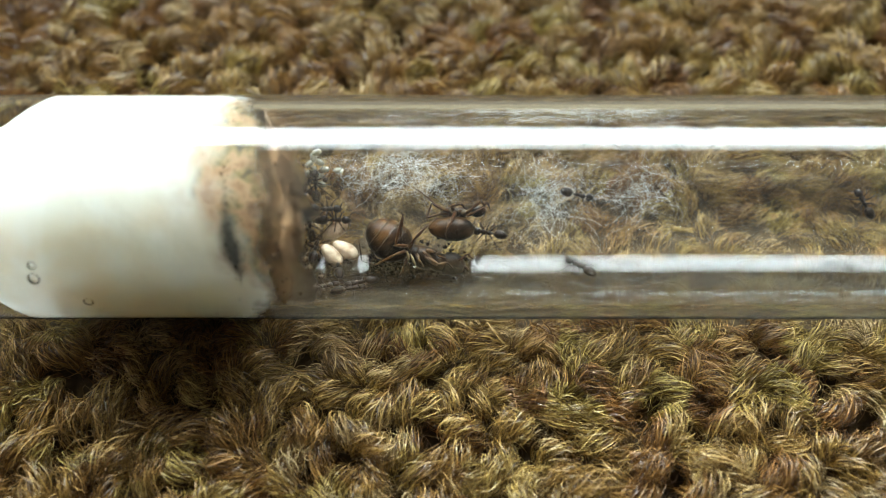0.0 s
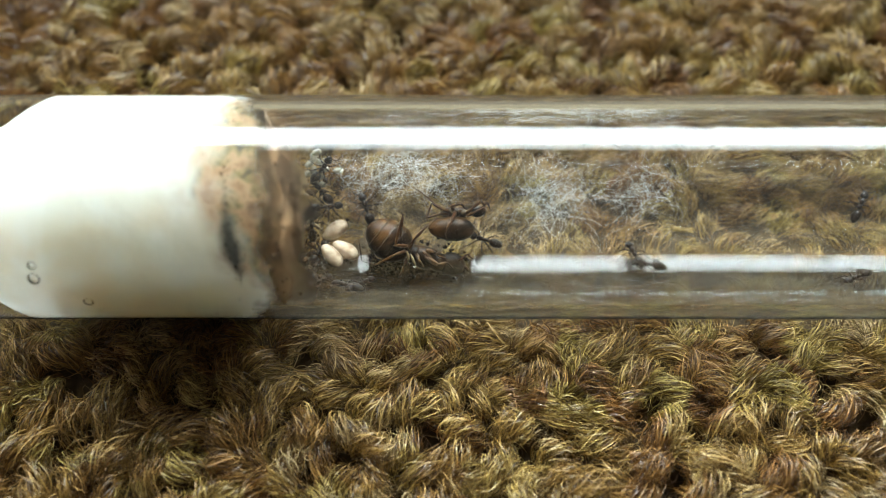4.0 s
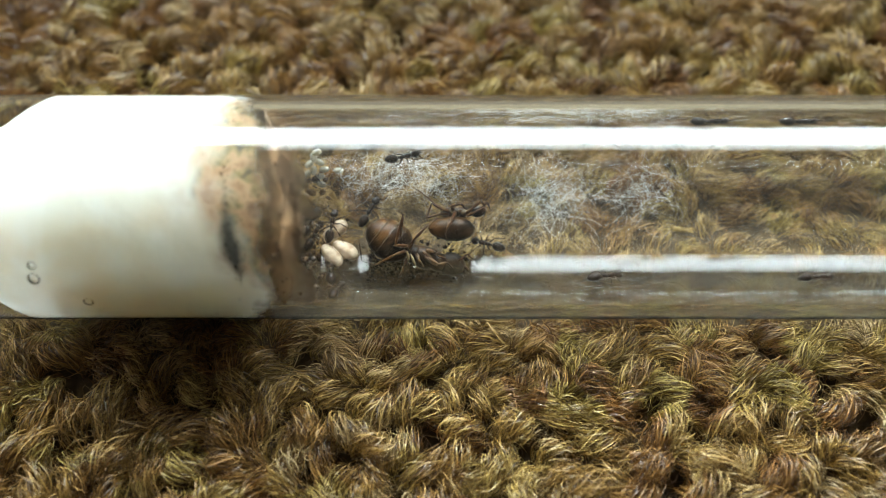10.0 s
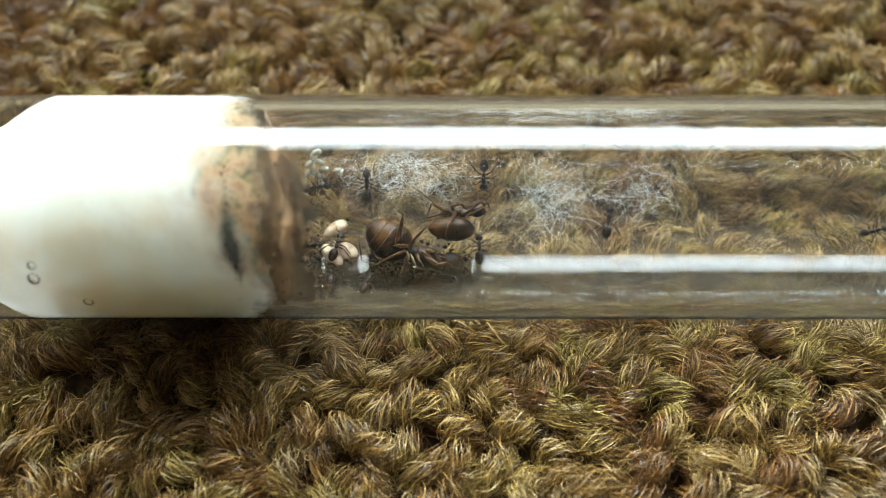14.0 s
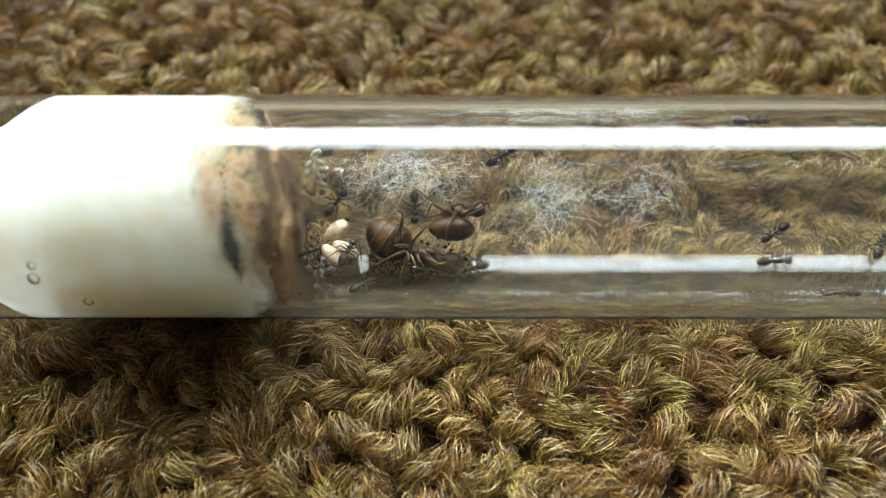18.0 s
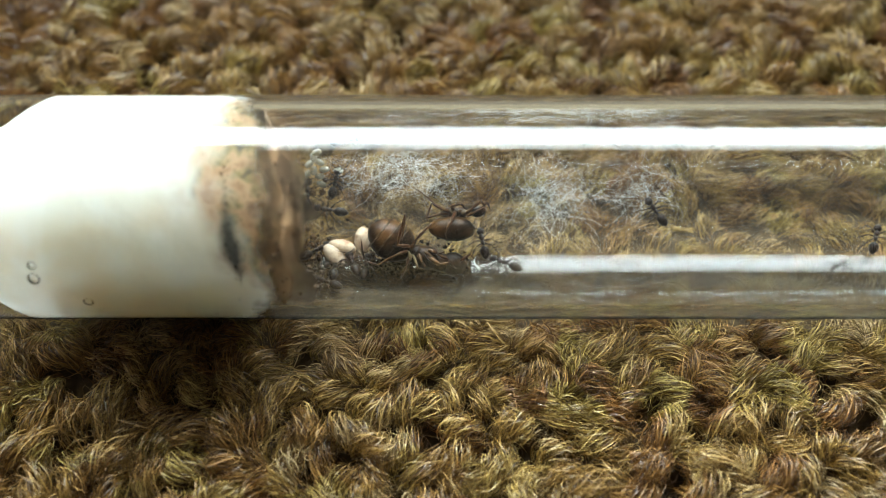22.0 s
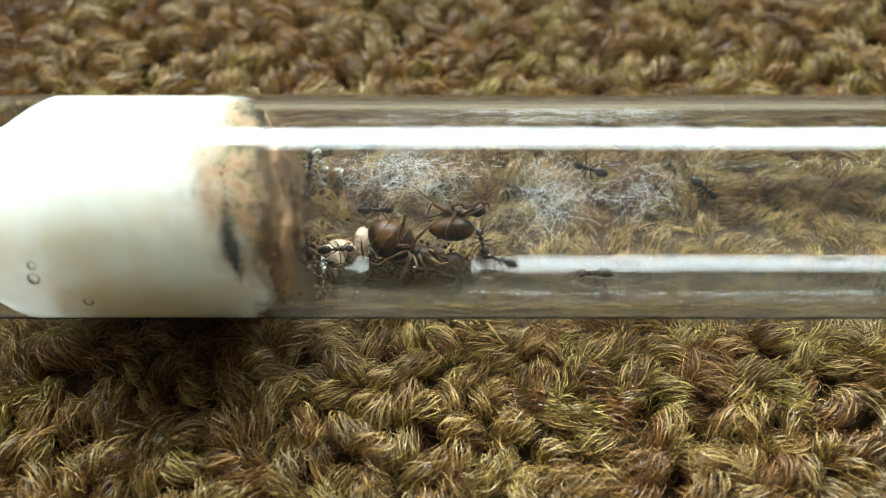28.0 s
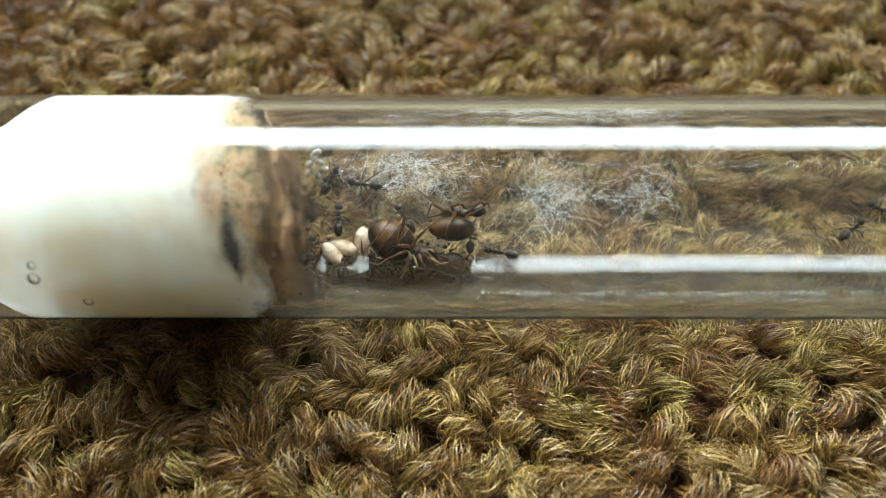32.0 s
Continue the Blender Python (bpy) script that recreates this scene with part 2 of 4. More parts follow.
stained(M_cotton)
M_soil = mat("nest_debris", (0.43, 0.275, 0.15), 0.85, spread=[(0.28, 0.18, 0.085), (0.36, 0.17, 0.065), (0.05, 0.028, 0.013)], scale=420, bump=1.0, bump_scale=3000)
M_clod = mat("brown_clods", (0.085, 0.046, 0.019), 0.9, spread=[(0.025, 0.014, 0.007), (0.19, 0.105, 0.045)], scale=600, bump=1.0, bump_scale=3500)
M_grain = mat("dark_grains", (0.010, 0.007, 0.0045), 0.9, island=[(0.015, 0.009, 0.005), (0.026, 0.015, 0.007), (0.008, 0.006, 0.004)], spec=0.12)
M_fibre = mat("white_cotton_fibre", (0.84, 0.78, 0.66), 0.5, island=[(0.94, 0.89, 0.80), (0.66, 0.59, 0.47)], sheen=0.1)
M_ant = mat("dark_ant_cuticle", (0.012, 0.0065, 0.0038), 0.30, spread=[(0.034, 0.015, 0.006)], scale=900, bump=0.12, bump_scale=9000, spec=0.5)
M_antleg = mat("brown_ant_limb", (0.022, 0.011, 0.005), 0.45, spread=[(0.045, 0.022, 0.010)], scale=1500, spec=0.35)
M_queen = mat("queen_cuticle", (0.011, 0.0052, 0.002), 0.37, spread=[(0.075, 0.031, 0.007), (0.004, 0.0022, 0.0013)], scale=420, bump=0.18, bump_scale=2200, spec=0.26)
M_queenleg = mat("russet_queen_limb", (0.050, 0.018, 0.005), 0.32, spread=[(0.012, 0.005, 0.0025), (0.12, 0.058, 0.016)], scale=700, spec=0.4)
M_jointglint = mat("pale_leg_joint", (0.12, 0.082, 0.036), 0.4, spread=[(0.12, 0.07, 0.025)], scale=900)
M_membrane = mat("pale_gaster_membrane", (0.06, 0.034, 0.011), 0.45, spread=[(0.05, 0.026, 0.009)], scale=700)
M_cocoon = mat("cream_cocoon_silk", (0.46, 0.35, 0.24), 0.6, spread=[(0.54, 0.45, 0.34), (0.26, 0.16, 0.09)], scale=500, bump=0.3, bump_scale=5000, sss=0.3)
M_egg = mat("pearly_egg", (0.38, 0.35, 0.27), 0.25, sss=0.3, trans=0.35, ior=1.36, spread=[(0.52, 0.48, 0.39)], scale=900)
M_wall = mat("matt_wall_paint", (0.19, 0.145, 0.105), 0.9, spread=[(0.16, 0.125, 0.09)], scale=4, bump=0.1, bump_scale=200)
M_ceiling = mat("grey_ceiling_paint", (0.20, 0.175, 0.15), 0.9, spread=[(0.18, 0.16, 0.135)], scale=4)
M_frame = mat("white_window_paint", (0.82, 0.82, 0.80), 0.4, spread=[(0.78, 0.78, 0.76)], scale=8)


# ---- mesh tools, all in millimetres
class Shape:
    """Gathers vertices and faces for one mesh."""

    def __init__(self):
        self.v, self.f, self.n = [], [], 0

    def add(self, verts, faces):
        self.v.append(np.asarray(verts, float).reshape(-1, 3))
        self.f += [tuple(int(i) + self.n for i in q) for q in faces]
        self.n += len(self.v[-1])
        return self

    def ball(self, centre, radii, turn=None, rings=8, sides=12, lump=0.0):
        """An ellipsoid, egg-shaped along x where lump is given."""
        vs, fs = [], []
        for i in range(rings + 1):
            a = math.pi * i / rings
            for j in range(sides):
                p = 2 * math.pi * j / sides
                x = -math.cos(a)
                s = math.sin(a) * (1 + lump * x)
                vs.append((x * radii[0], s * math.cos(p) * radii[1], s * math.sin(p) * radii[2]))
        for i in range(rings):
            for j in range(sides):
                k = (j + 1) % sides
                fs.append((i * sides + j, i * sides + k, (i + 1) * sides + k, (i + 1) * sides + j))
        vs = np.array(vs)
        if turn is not None:
            vs = vs @ np.array(Euler([radians(a) for a in turn]).to_matrix()).T
        return self.add(vs + np.array(centre, float), fs)

    def rod(self, points, radii, sides=5):
        """A tube along a line of points, with a radius at each."""
        pts = np.asarray(points, float)
        n = len(pts)
        rad = np.broadcast_to(np.asarray(radii, float), (n,))
        d = np.gradient(pts, axis=0)
        d /= np.linalg.norm(d, axis=1, keepdims=True) + 1e-12
        ref = np.where(np.abs(d[:, 2:3]) < 0.9, np.array([[0, 0, 1.0]]), np.array([[1.0, 0, 0]]))
        a = np.cross(d, ref)
        a /= np.linalg.norm(a, axis=1, keepdims=True) + 1e-12
        b = np.cross(d, a)
        ang = np.arange(sides) * 2 * math.pi / sides
        ring = (a[:, None] * np.cos(ang)[None, :, None] + b[:, None] * np.sin(ang)[None, :, None]) * rad[:, None, None]
        vs = (pts[:, None] + ring).reshape(-1, 3)
        fs = [(i * sides + j, i * sides + (j + 1) % sides, (i + 1) * sides + (j + 1) % sides, (i + 1) * sides + j)
              for i in range(n - 1) for j in range(sides)]
        fs += [tuple(range(sides))[::-1], tuple((n - 1) * sides + j for j in range(sides))]
        return self.add(vs, fs)

    def strand(self, points, out, half, tilt):
        """A flat fibre along a line of points, facing the way out, tilted about its length."""
        pts = np.asarray(points, float)
        n = len(pts)
        d = np.gradient(pts, axis=0)
        d /= np.linalg.norm(d, axis=1, keepdims=True) + 1e-12
        a = np.cross(d, out)
        a /= np.linalg.norm(a, axis=1, keepdims=True) + 1e-9
        b = np.cross(a, d)
        side = (a * math.cos(tilt) + b * math.sin(tilt)) * half * np.minimum(1.0, 0.35 + 2.2 * np.sin(np.linspace(0, math.pi, n)))[:, None]
        vs = np.stack([pts - side, pts + side], 1).reshape(-1, 3)
        return self.add(vs, [(2 * i, 2 * i + 1, 2 * i + 3, 2 * i + 2) for i in range(n - 1)])

    def box(self, lo, hi):
        x0, y0, z0 = lo
        x1, y1, z1 = hi
        return self.add([(x0, y0, z0), (x1, y0, z0), (x1, y1, z0), (x0, y1, z0), (x0, y0, z1), (x1, y0, z1), (x1, y1, z1), (x0, y1, z1)],
                        [(0, 3, 2, 1), (4, 5, 6, 7), (0, 1, 5, 4), (1, 2, 6, 5), (2, 3, 7, 6), (3, 0, 4, 7)])

    def mesh(self, name, material, smooth=True, unit=MM):
        me = bpy.data.meshes.new(name)
        me.from_pydata((np.concatenate(self.v) * unit).tolist(), [], self.f)
        me.materials.append(material)
        me.polygons.foreach_set("use_smooth", [smooth] * len(me.polygons))
        me.update()
        return me


def part(name, shape, material, parent, label="", smooth=True):
    ob = new(name, shape if isinstance(shape, bpy.types.Mesh) else shape.mesh(name, material, smooth))
    ob.parent = parent
    return tagged(ob, label) if label else ob


def place(x, y, z, rx=0, ry=0, rz=0):
    """A pose from millimetres and degrees."""
    return pose(x * MM, y * MM, z * MM, rx, ry, rz)


# ---- the room that closes the place
def room():
    def slab(name, lo, hi, label):
        ob = new(name, Shape().box(lo, hi).mesh(name, M_wall, False, 1.0))
        return tagged(ob, label, "wall", kind="structure")

    w, y0, y1, h, t = ROOM_X, ROOM_Y0, ROOM_Y1, ROOM_H, 0.12
    slab("wall_south", (-w, y0 - t, 0), (w, y0, h), "plain dark brown painted room wall")
    slab("wall_east", (w, y0, 0), (w + t, y1, h), "plain dark brown painted room wall")
    slab("wall_west", (-w - t, y0, 0), (-w, y1, h), "plain dark brown painted room wall")
    c = new("ceiling", Shape().box((-w - t, y0 - t, h), (w + t, y1 + t, h + t)).mesh("ceiling", M_ceiling, False, 1.0))
    tagged(c, "plain grey painted room ceiling", "ceiling", kind="structure")
    s = Shape()
    s.box((-w - t, y1, 0), (w + t, y1 + t, WIN_Z0)).box((-w - t, y1, WIN_Z1), (w + t, y1 + t, h))
    s.box((-w - t, y1, WIN_Z0), (WIN_X0, y1 + t, WIN_Z1)).box((WIN_X1, y1, WIN_Z0), (w + t, y1 + t, WIN_Z1))
    tagged(new("wall_north", s.mesh("wall_north", M_wall, False, 1.0)), "dark brown wall with a wide window opening", "wall", kind="structure")
    win = tagged(new("window_1"), "wide white-framed window bright with daylight", "window", kind="structure")
    win.location = (0.0, y1, WIN_Z0)
    for x in (WIN_X0, WIN_X1 - 0.04):
        bar = Shape().box((x, 0.03, 0.0), (x + 0.04, 0.09, WIN_Z1 - WIN_Z0))
        part("window_frame", bar.mesh("window_frame", M_frame, False, 1.0), None, win)
    sill = Shape().box((WIN_X0 - 0.03, -0.06, -0.03), (WIN_X1 + 0.03, 0.0, -0.003))
    part("window_sill", sill.mesh("window_sill", M_frame, False, 1.0), None, win)


room()

# ---- the test tube, lying on the carpet along x
R, RI, AX = 8.0, 7.1, 7.2          # outer and inner radius, height of the axis


def ring_lathe(profile, sides=160):
    """Turns a list of (x, radius) round the x axis."""
    s = Shape()
    ang = np.arange(sides) * 2 * math.pi / sides
    vs = [(x, r * math.cos(a), r * math.sin(a)) for x, r in profile for a in ang]
    fs = [(i * sides + j, i * sides + (j + 1) % sides, (i + 1) * sides + (j + 1) % sides, (i + 1) * sides + j)
          for i in range(len(profile) - 1) for j in range(sides)]
    return s.add(vs, fs)


def test_tube():
    tube = tagged(new("test_tube"), "clear glass test tube lying on the carpet", "test tube")
    tube.matrix_basis = place(0, 0, AX)
    prof = [(-70 + R - R * math.cos(a), R * math.sin(a)) for a in np.linspace(0.001, math.pi / 2, 24)]
    prof += [(-61.8, R), (0.0, R), (69.6, R), (69.8, R), (70.0, R - 0.2), (70.0, R - 0.4), (70.0, RI + 0.4), (70.0, RI + 0.2), (69.8, RI), (69.6, RI),
             (0.0, RI), (-19.6, RI), (-19.8, RI), (-20.0, RI - 0.2), (-20.0, RI - 0.4), (-20.0, 0.001)]
    glass = part("glass_wall", ring_lathe(prof), M_glass, tube, "clear glass with wet cotton sealed in one end")
    glass.visible_shadow = False
    # an added sleeve for the shade glass_wall doesn't cast, and for haze
    sleeve = [(-70 + R - (R + 0.03) * math.cos(a), (R + 0.03) * math.sin(a)) for a in np.linspace(0.01, math.pi / 2, 16)]
    part("shade_film", ring_lathe(sleeve + [(-30.0, R + 0.03), (20.0, R + 0.03), (69.5, R + 0.03)], 120), M_film, tube, "faint streaky film added to the glass for shade and haze")
    # an added dark strip: it gives the carpet in front the tube's shade
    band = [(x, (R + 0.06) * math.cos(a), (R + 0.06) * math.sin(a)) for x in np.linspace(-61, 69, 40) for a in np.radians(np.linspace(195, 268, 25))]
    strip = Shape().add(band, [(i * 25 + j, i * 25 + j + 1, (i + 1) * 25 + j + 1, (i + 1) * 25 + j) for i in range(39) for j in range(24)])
    part("shade_strip", strip, M_shade_strip, tube, "greyish strip low on the glass, added to shade the carpet")
    damp = Shape()
    patch = [(x, (RI - 0.03) * math.cos(a), (RI - 0.03) * math.sin(a)) for x in np.linspace(-13.4, -5.4, 24) for a in np.radians(np.linspace(92, 206, 33))]
    damp.add(patch, [(i * 33 + j, i * 33 + j + 1, (i + 1) * 33 + j + 1, (i + 1) * 33 + j) for i in range(23) for j in range(32)])
    part("stained_damp", damp, M_damp, tube, "brownish damp smear inside the glass").visible_shadow = False
    for px, r in (((-26.6, -6.65, 3.68), 0.3), ((-26.79, -7, 2.64), 0.42), ((-23.9, -7.53, 0.44), 0.36), ((-31.7, 0.88, 6.2), 1.05)):
        b = Shape().ball((0, 0, 0), (r, r, r * 1.15), rings=12, sides=20)
        ob = part("air_bubble", b, M_bubble, tube, "small silvery air bubble at the glass")
        ob.location = Vector(px) * MM
        ob.visible_shadow = False
    return tube


TUBE = test_tube()


# ---- cotton plug with its soiled face
def rim(a):
    """Where the dry end of the plug meets the wall, round the tube."""
    c, d = math.cos(a), math.sin(a)
    x = -13.2 + 3.2 * max(0.0, math.cos(a - 2.13)) - 0.7 * math.cos(a - 0.56)
    return x + 0.8 * noise.noise(Vector((c * 2.2, d * 2.2, 6.0))) + 0.35 * noise.noise(Vector((c * 7, d * 7, 1.0))) + 0.16 * noise.noise(Vector((c * 20, d * 20, 4.0)))


def face_x(c, d):
    """The dished, lumpy face of the plug."""
    a, q = math.atan2(d, c), math.hypot(c, d) / RI
    x = -12.0 + 0.16 * c + 0.75 * noise.noise(Vector((c * 0.55, d * 0.55, 2.0))) + 0.9 * max(0, -d / RI - 0.2)
    x += (0.40 * noise.noise(Vector((c * 1.7, d * 1.7, 7.0))) + 0.18 * noise.noise(Vector((c * 4.5, d * 4.5, 1.0)))) * (1 - q ** 8)
    return x + (rim(a) + 0.05 - x) * min(1, q) ** 5


def cotton_plug():
    plug = tagged(new("cotton_plug"), "white wet cotton plug with a soiled brown face", "cotton plug")
    plug.matrix_basis = place(0, 0, AX)
    s = Shape()
    n, m = 180, 60
    RC = RI + 0.45
    vs, fs, edge = [], [], []
    for i in range(m + 1):
        u = i / m
        for j in range(n):
            a = 2 * math.pi * j / n
            x0 = -33.4 - 0.8 * (1 - math.cos(a - 0.56)) + 0.6 * noise.noise(Vector((math.cos(a) * 1.5, math.sin(a) * 1.5, 9.0)))
            x1 = rim(a)
            if u < 0.25:
                t = u / 0.25
                x, r = x0 + 8.6 * t ** 1.6, RC * t ** 0.96
            elif u < 0.9:
                t = (u - 0.25) / 0.65
                x, r = x0 + 8.6 + (x1 - x0 - 8.6) * t, RC
            else:
                t = (u - 0.9) / 0.1
                x, r = x1 + 0.14 * math.sin(t * 2.4), RC - (RC - RI + 0.6) * t
            r *= 1 + 0.010 * noise.noise(Vector((x * 0.8, math.cos(a) * 3, math.sin(a) * 3))) if r > 1 else 1
            vs.append((x, r * math.cos(a), r * math.sin(a)))
            edge.append(x1 - x if u < 0.9 else 0.0)
    for i in range(m):
        for j in range(n):
            k = (j + 1) % n
            fs.append((i * n + j, i * n + k, (i + 1) * n + k, (i + 1) * n + j))
    s.add(vs, fs)
    body = part("cotton_body", s, M_cotton, plug, "soaked white cotton wool filling the tube")
    body.data.attributes.new("edge", "FLOAT", "POINT").data.foreach_set("value", edge)
    # soiled face: a rough, dished crust on the dry end
    s = Shape()
    rings, sides = 44, 120
    vs, fs = [], []
    for i in range(rings + 1):
        q = i / rings
        for j in range(sides):
            a = 2 * math.pi * j / sides
            r = q * (RI - 0.01) + 0.001
            c, d = r * math.cos(a), r * math.sin(a)
            vs.append((face_x(c, d), c, d))
    for i in range(rings):
        for j in range(sides):
            k = (j + 1) % sides
            fs.append((i * sides + j, (i + 1) * sides + j, (i + 1) * sides + k, i * sides + k))
    s.add(vs, fs)
    part("soiled_face", s, M_soil, plug, "brown and orange crust of nest debris")
    return plug


PLUG = cotton_plug()


def spot(p):
    """From tube coordinates (along, across the view, behind the axis) in millimetres to tube space."""
    u, v, w = p
    c, s = math.cos(radians(58)), math.sin(radians(58))
    return np.array((u, v * s + w * c, v * c - w * s))


def wall_point(x, phi, lift=0.0):
    r = RI - lift
    return np.array((x, r * math.cos(radians(phi)), r * math.sin(radians(phi))))


# ---- loose fibres, debris and brood in the tube
def wisp(label, x0, x1, f0, f1, count, seed, lift=0.8, curl=1.0, size=(0.0045, 0.009)):
    """A tangle of curly cotton fibres against the inner wall."""
    rng = np.random.default_rng(seed)
    s = Shape()
    for k in range(count):
        n = int(rng.integers(7, 19))
        x = rng.normal((x0 + x1) / 2, (x1 - x0) / 4.2)
        f = rng.normal((f0 + f1) / 2, abs(f1 - f0) / 4.2)
        head, bend = rng.uniform(0, 6.28), rng.normal(0, 0.30) * curl
        l = rng.uniform(0.0, lift) ** 1.2
        step = rng.uniform(0.12, 0.26)
        pts = []
        for i in range(n):
            pts.append(wall_point(x, f, 0.04 + l))
            x += step * math.cos(head)
            f += math.degrees(step * math.sin(head) / RI)
            head += bend + rng.normal(0, 0.18)
            l = min(max(l + rng.normal(0, 0.05), 0.0), lift * 1.3)
        s.rod(pts, rng.uniform(*size), 3)
    ob = new("cotton_wisp", s.mesh("cotton_wisp", M_fibre))
    ob.matrix_basis = place(0, 0, AX)
    return tagged(ob, label, "cotton fibres", "cotton wisps in the tube", "stuff")


wisp("dense tangle of curly white cotton fibres", -8.07, 2.3, -49.5, -13.2, 350, 1, 1.1, 0.6)
wisp("loose tangle of curly white cotton fibres", 5.28, 12.12, -72.4, -27.6, 215, 2, 0.7, 0.55)
wisp("thin tangle of curly white cotton fibres", 13.47, 18.25, -64.7, -31.8, 100, 3, 0.5, 0.55)
wisp("sparse fine white fibres along the glass", -9.78, 31.26, -25.5, 35.6, 120, 4, 0.15, 0.5, (0.005, 0.010))
wisp("stray curly fibres crossing the bright streak", -2.0, 18.0, 8.0, 52.0, 120, 14, 0.2, 0.8, (0.006, 0.011))
wisp("sparse fine white fibres along the tube floor", 2.49, 22.95, -135.8, -82.4, 8, 5, 0.2, 0.6)


def scatter(name, label, x0, x1, f0, f1, count, seed, size=(0.05, 0.22), material=None, sink=0.0):
    """Crumbs of nest debris on the inner wall."""
    rng = np.random.default_rng(seed)
    s = Shape()
    for k in range(count):
        r = rng.uniform(*size) * rng.uniform(0.5, 1)
        x = x0 + (x1 - x0) * rng.beta(0.9, 1.8)
        p = wall_point(x, rng.normal((f0 + f1) / 2, (f1 - f0) / 4), r * 0.6 - sink)
        s.ball(p, (r, r * rng.uniform(0.5, 1), r * rng.uniform(0.5, 0.9)), rng.uniform(0, 180, 3), 4, 6, rng.uniform(-0.5, 0.5))
    ob = new(name, s.mesh(name, material or M_grain))
    ob.matrix_basis = place(0, 0, AX)
    return tagged(ob, label, "debris", kind="stuff")


scatter("debris_crumbs", "dark crumbs of nest debris on the tube floor", -11.8, -5.5, -128, -62, 130, 3)
scatter("debris_clods", "brown clods of debris beside the soiled face", -11.4, -8.2, -128, -38, 40, 9, (0.2, 0.5), M_clod)
scatter("debris_clods", "brown clods of debris packed against the glass", -11.4, -9.2, 105, 215, 34, 19, (0.1, 0.34), M_clod)
# dark grains that put the queens' shade and reflection into colour
scatter("debris_heap", "dark crumbs heaped under the queens, also for their shade", -6.0, 2.8, -120, -80, 420, 6, (0.04, 0.13))
scatter("debris_heap", "dark grains behind the queens for their shade and reflection", -5.8, 2.9, -114, -84, 420, 26, (0.1, 0.28))
scatter("dried_flecks", "pale dried flecks on the lower glass", -9.0, 4.0, -152, -132, 70, 12, (0.02, 0.045), M_fibre)
scatter("rim_flecks", "tiny dark flecks at the edge of the wet cotton", -17.6, -14.6, 44, 62, 40, 21, (0.03, 0.09), None, 0.55)
scatter("rim_flecks", "tiny dark flecks at the edge of the wet cotton", -16.5, -12.5, -168, -152, 60, 22, (0.03, 0.09), None, 0.55)
scatter("crust_pores", "small dark pores in the stained cotton", -14.2, -10.0, 62, 176, 120, 23, (0.03, 0.13), None, 0.52)
# real dust, made denser to fill in the shade below the queens
scatter("debris_dust", "fine dark dust along the tube floor, partly for shade", -10.5, 3.0, -152, -94, 420, 4, (0.03, 0.10))


def lump(s, centre, radius, seed, rings=7, sides=10):
    """An irregular crumb."""
    s.ball((0, 0, 0), (radius, radius, radius), None, rings, sides)
    v = s.v[-1]
    for i in range(len(v)):
        d = Vector(v[i] / radius)
        v[i] *= 1 + 0.55 * noise.noise(d * 1.3 + Vector((seed, 0, 0))) + 0.3 * noise.noise(d * 3.1 + Vector((0, seed, 0)))
    s.v[-1] = v * np.array((0.6, 1.0, 1.0)) + np.array(centre)


def crumbs_on_face():
    rng = np.random.default_rng(8)
    s = Shape()
    for k in range(170):
        q, a = math.sqrt(rng.random()) * (RI - 0.3), rng.uniform(0, 6.28)
        c, d = q * math.cos(a), q * math.sin(a)
        lump(s, (face_x(c, d), c, d), rng.uniform(0.04, 0.17), k * 3.1, 5, 7)
    part("face_crumbs", s, M_grain, PLUG, "dark crumbs stuck in the crust")
    s = Shape()
    for k in range(26):
        a = rng.uniform(-2.9, 0.1)
        q = RI * rng.uniform(0.4, 0.9)
        c, d = q * math.cos(a), q * math.sin(a)
        lump(s, (face_x(c, d) + 0.35, c, d), rng.uniform(0.3, 0.85), 50 + k * 2.7, 10, 14)
    part("crust_clods", s, M_clod, PLUG, "dark brown clods of debris")
    s = Shape()
    for k in range(8):
        q, a = math.sqrt(rng.random()) * (RI - 0.3), rng.uniform(0, 6.28)
        p = np.array((face_x(q * math.cos(a), q * math.sin(a)), q * math.cos(a), q * math.sin(a)))
        d = rng.normal(0, 0.35, 3) + np.array((0.22, 0, 0))
        pts = [p + d * i * 0.45 + rng.normal(0, 0.05, 3) for i in range(7)]
        pts = [v for v in pts if math.hypot(v[1], v[2]) < RI - 0.06]
        if len(pts) > 2:
            s.rod(pts, rng.uniform(0.007, 0.012), 3)
    part("loose_fibres", s, M_fibre, PLUG, "loose pale cotton fibres")


crumbs_on_face()


def cocoon():
    ob = new("cocoon", Shape().ball((0, 0, 0), (1.12, 0.63, 0.63), None, 14, 18, 0.12).mesh("cocoon", M_cocoon))
    return tagged(ob, "smooth cream oval ant cocoon in the brood pile", "cocoon", "brood pile")


def lay(p, across, tip=0.0):
    """The pose of a long thing at a tube place, turned in the view's plane."""
    x, y, z = spot(p)
    view = Matrix.Rotation(radians(-90 + 58), 4, "X")
    return place(x, y, z + AX) @ view.inverted() @ pose(0, 0, 0, 0, 0, across) @ pose(0, 0, 0, 0, tip, 0)


COCOONS = [cocoon()]
COCOONS += [copy_thing(COCOONS[0], place(0, 0, 0)) for k in range(2)]


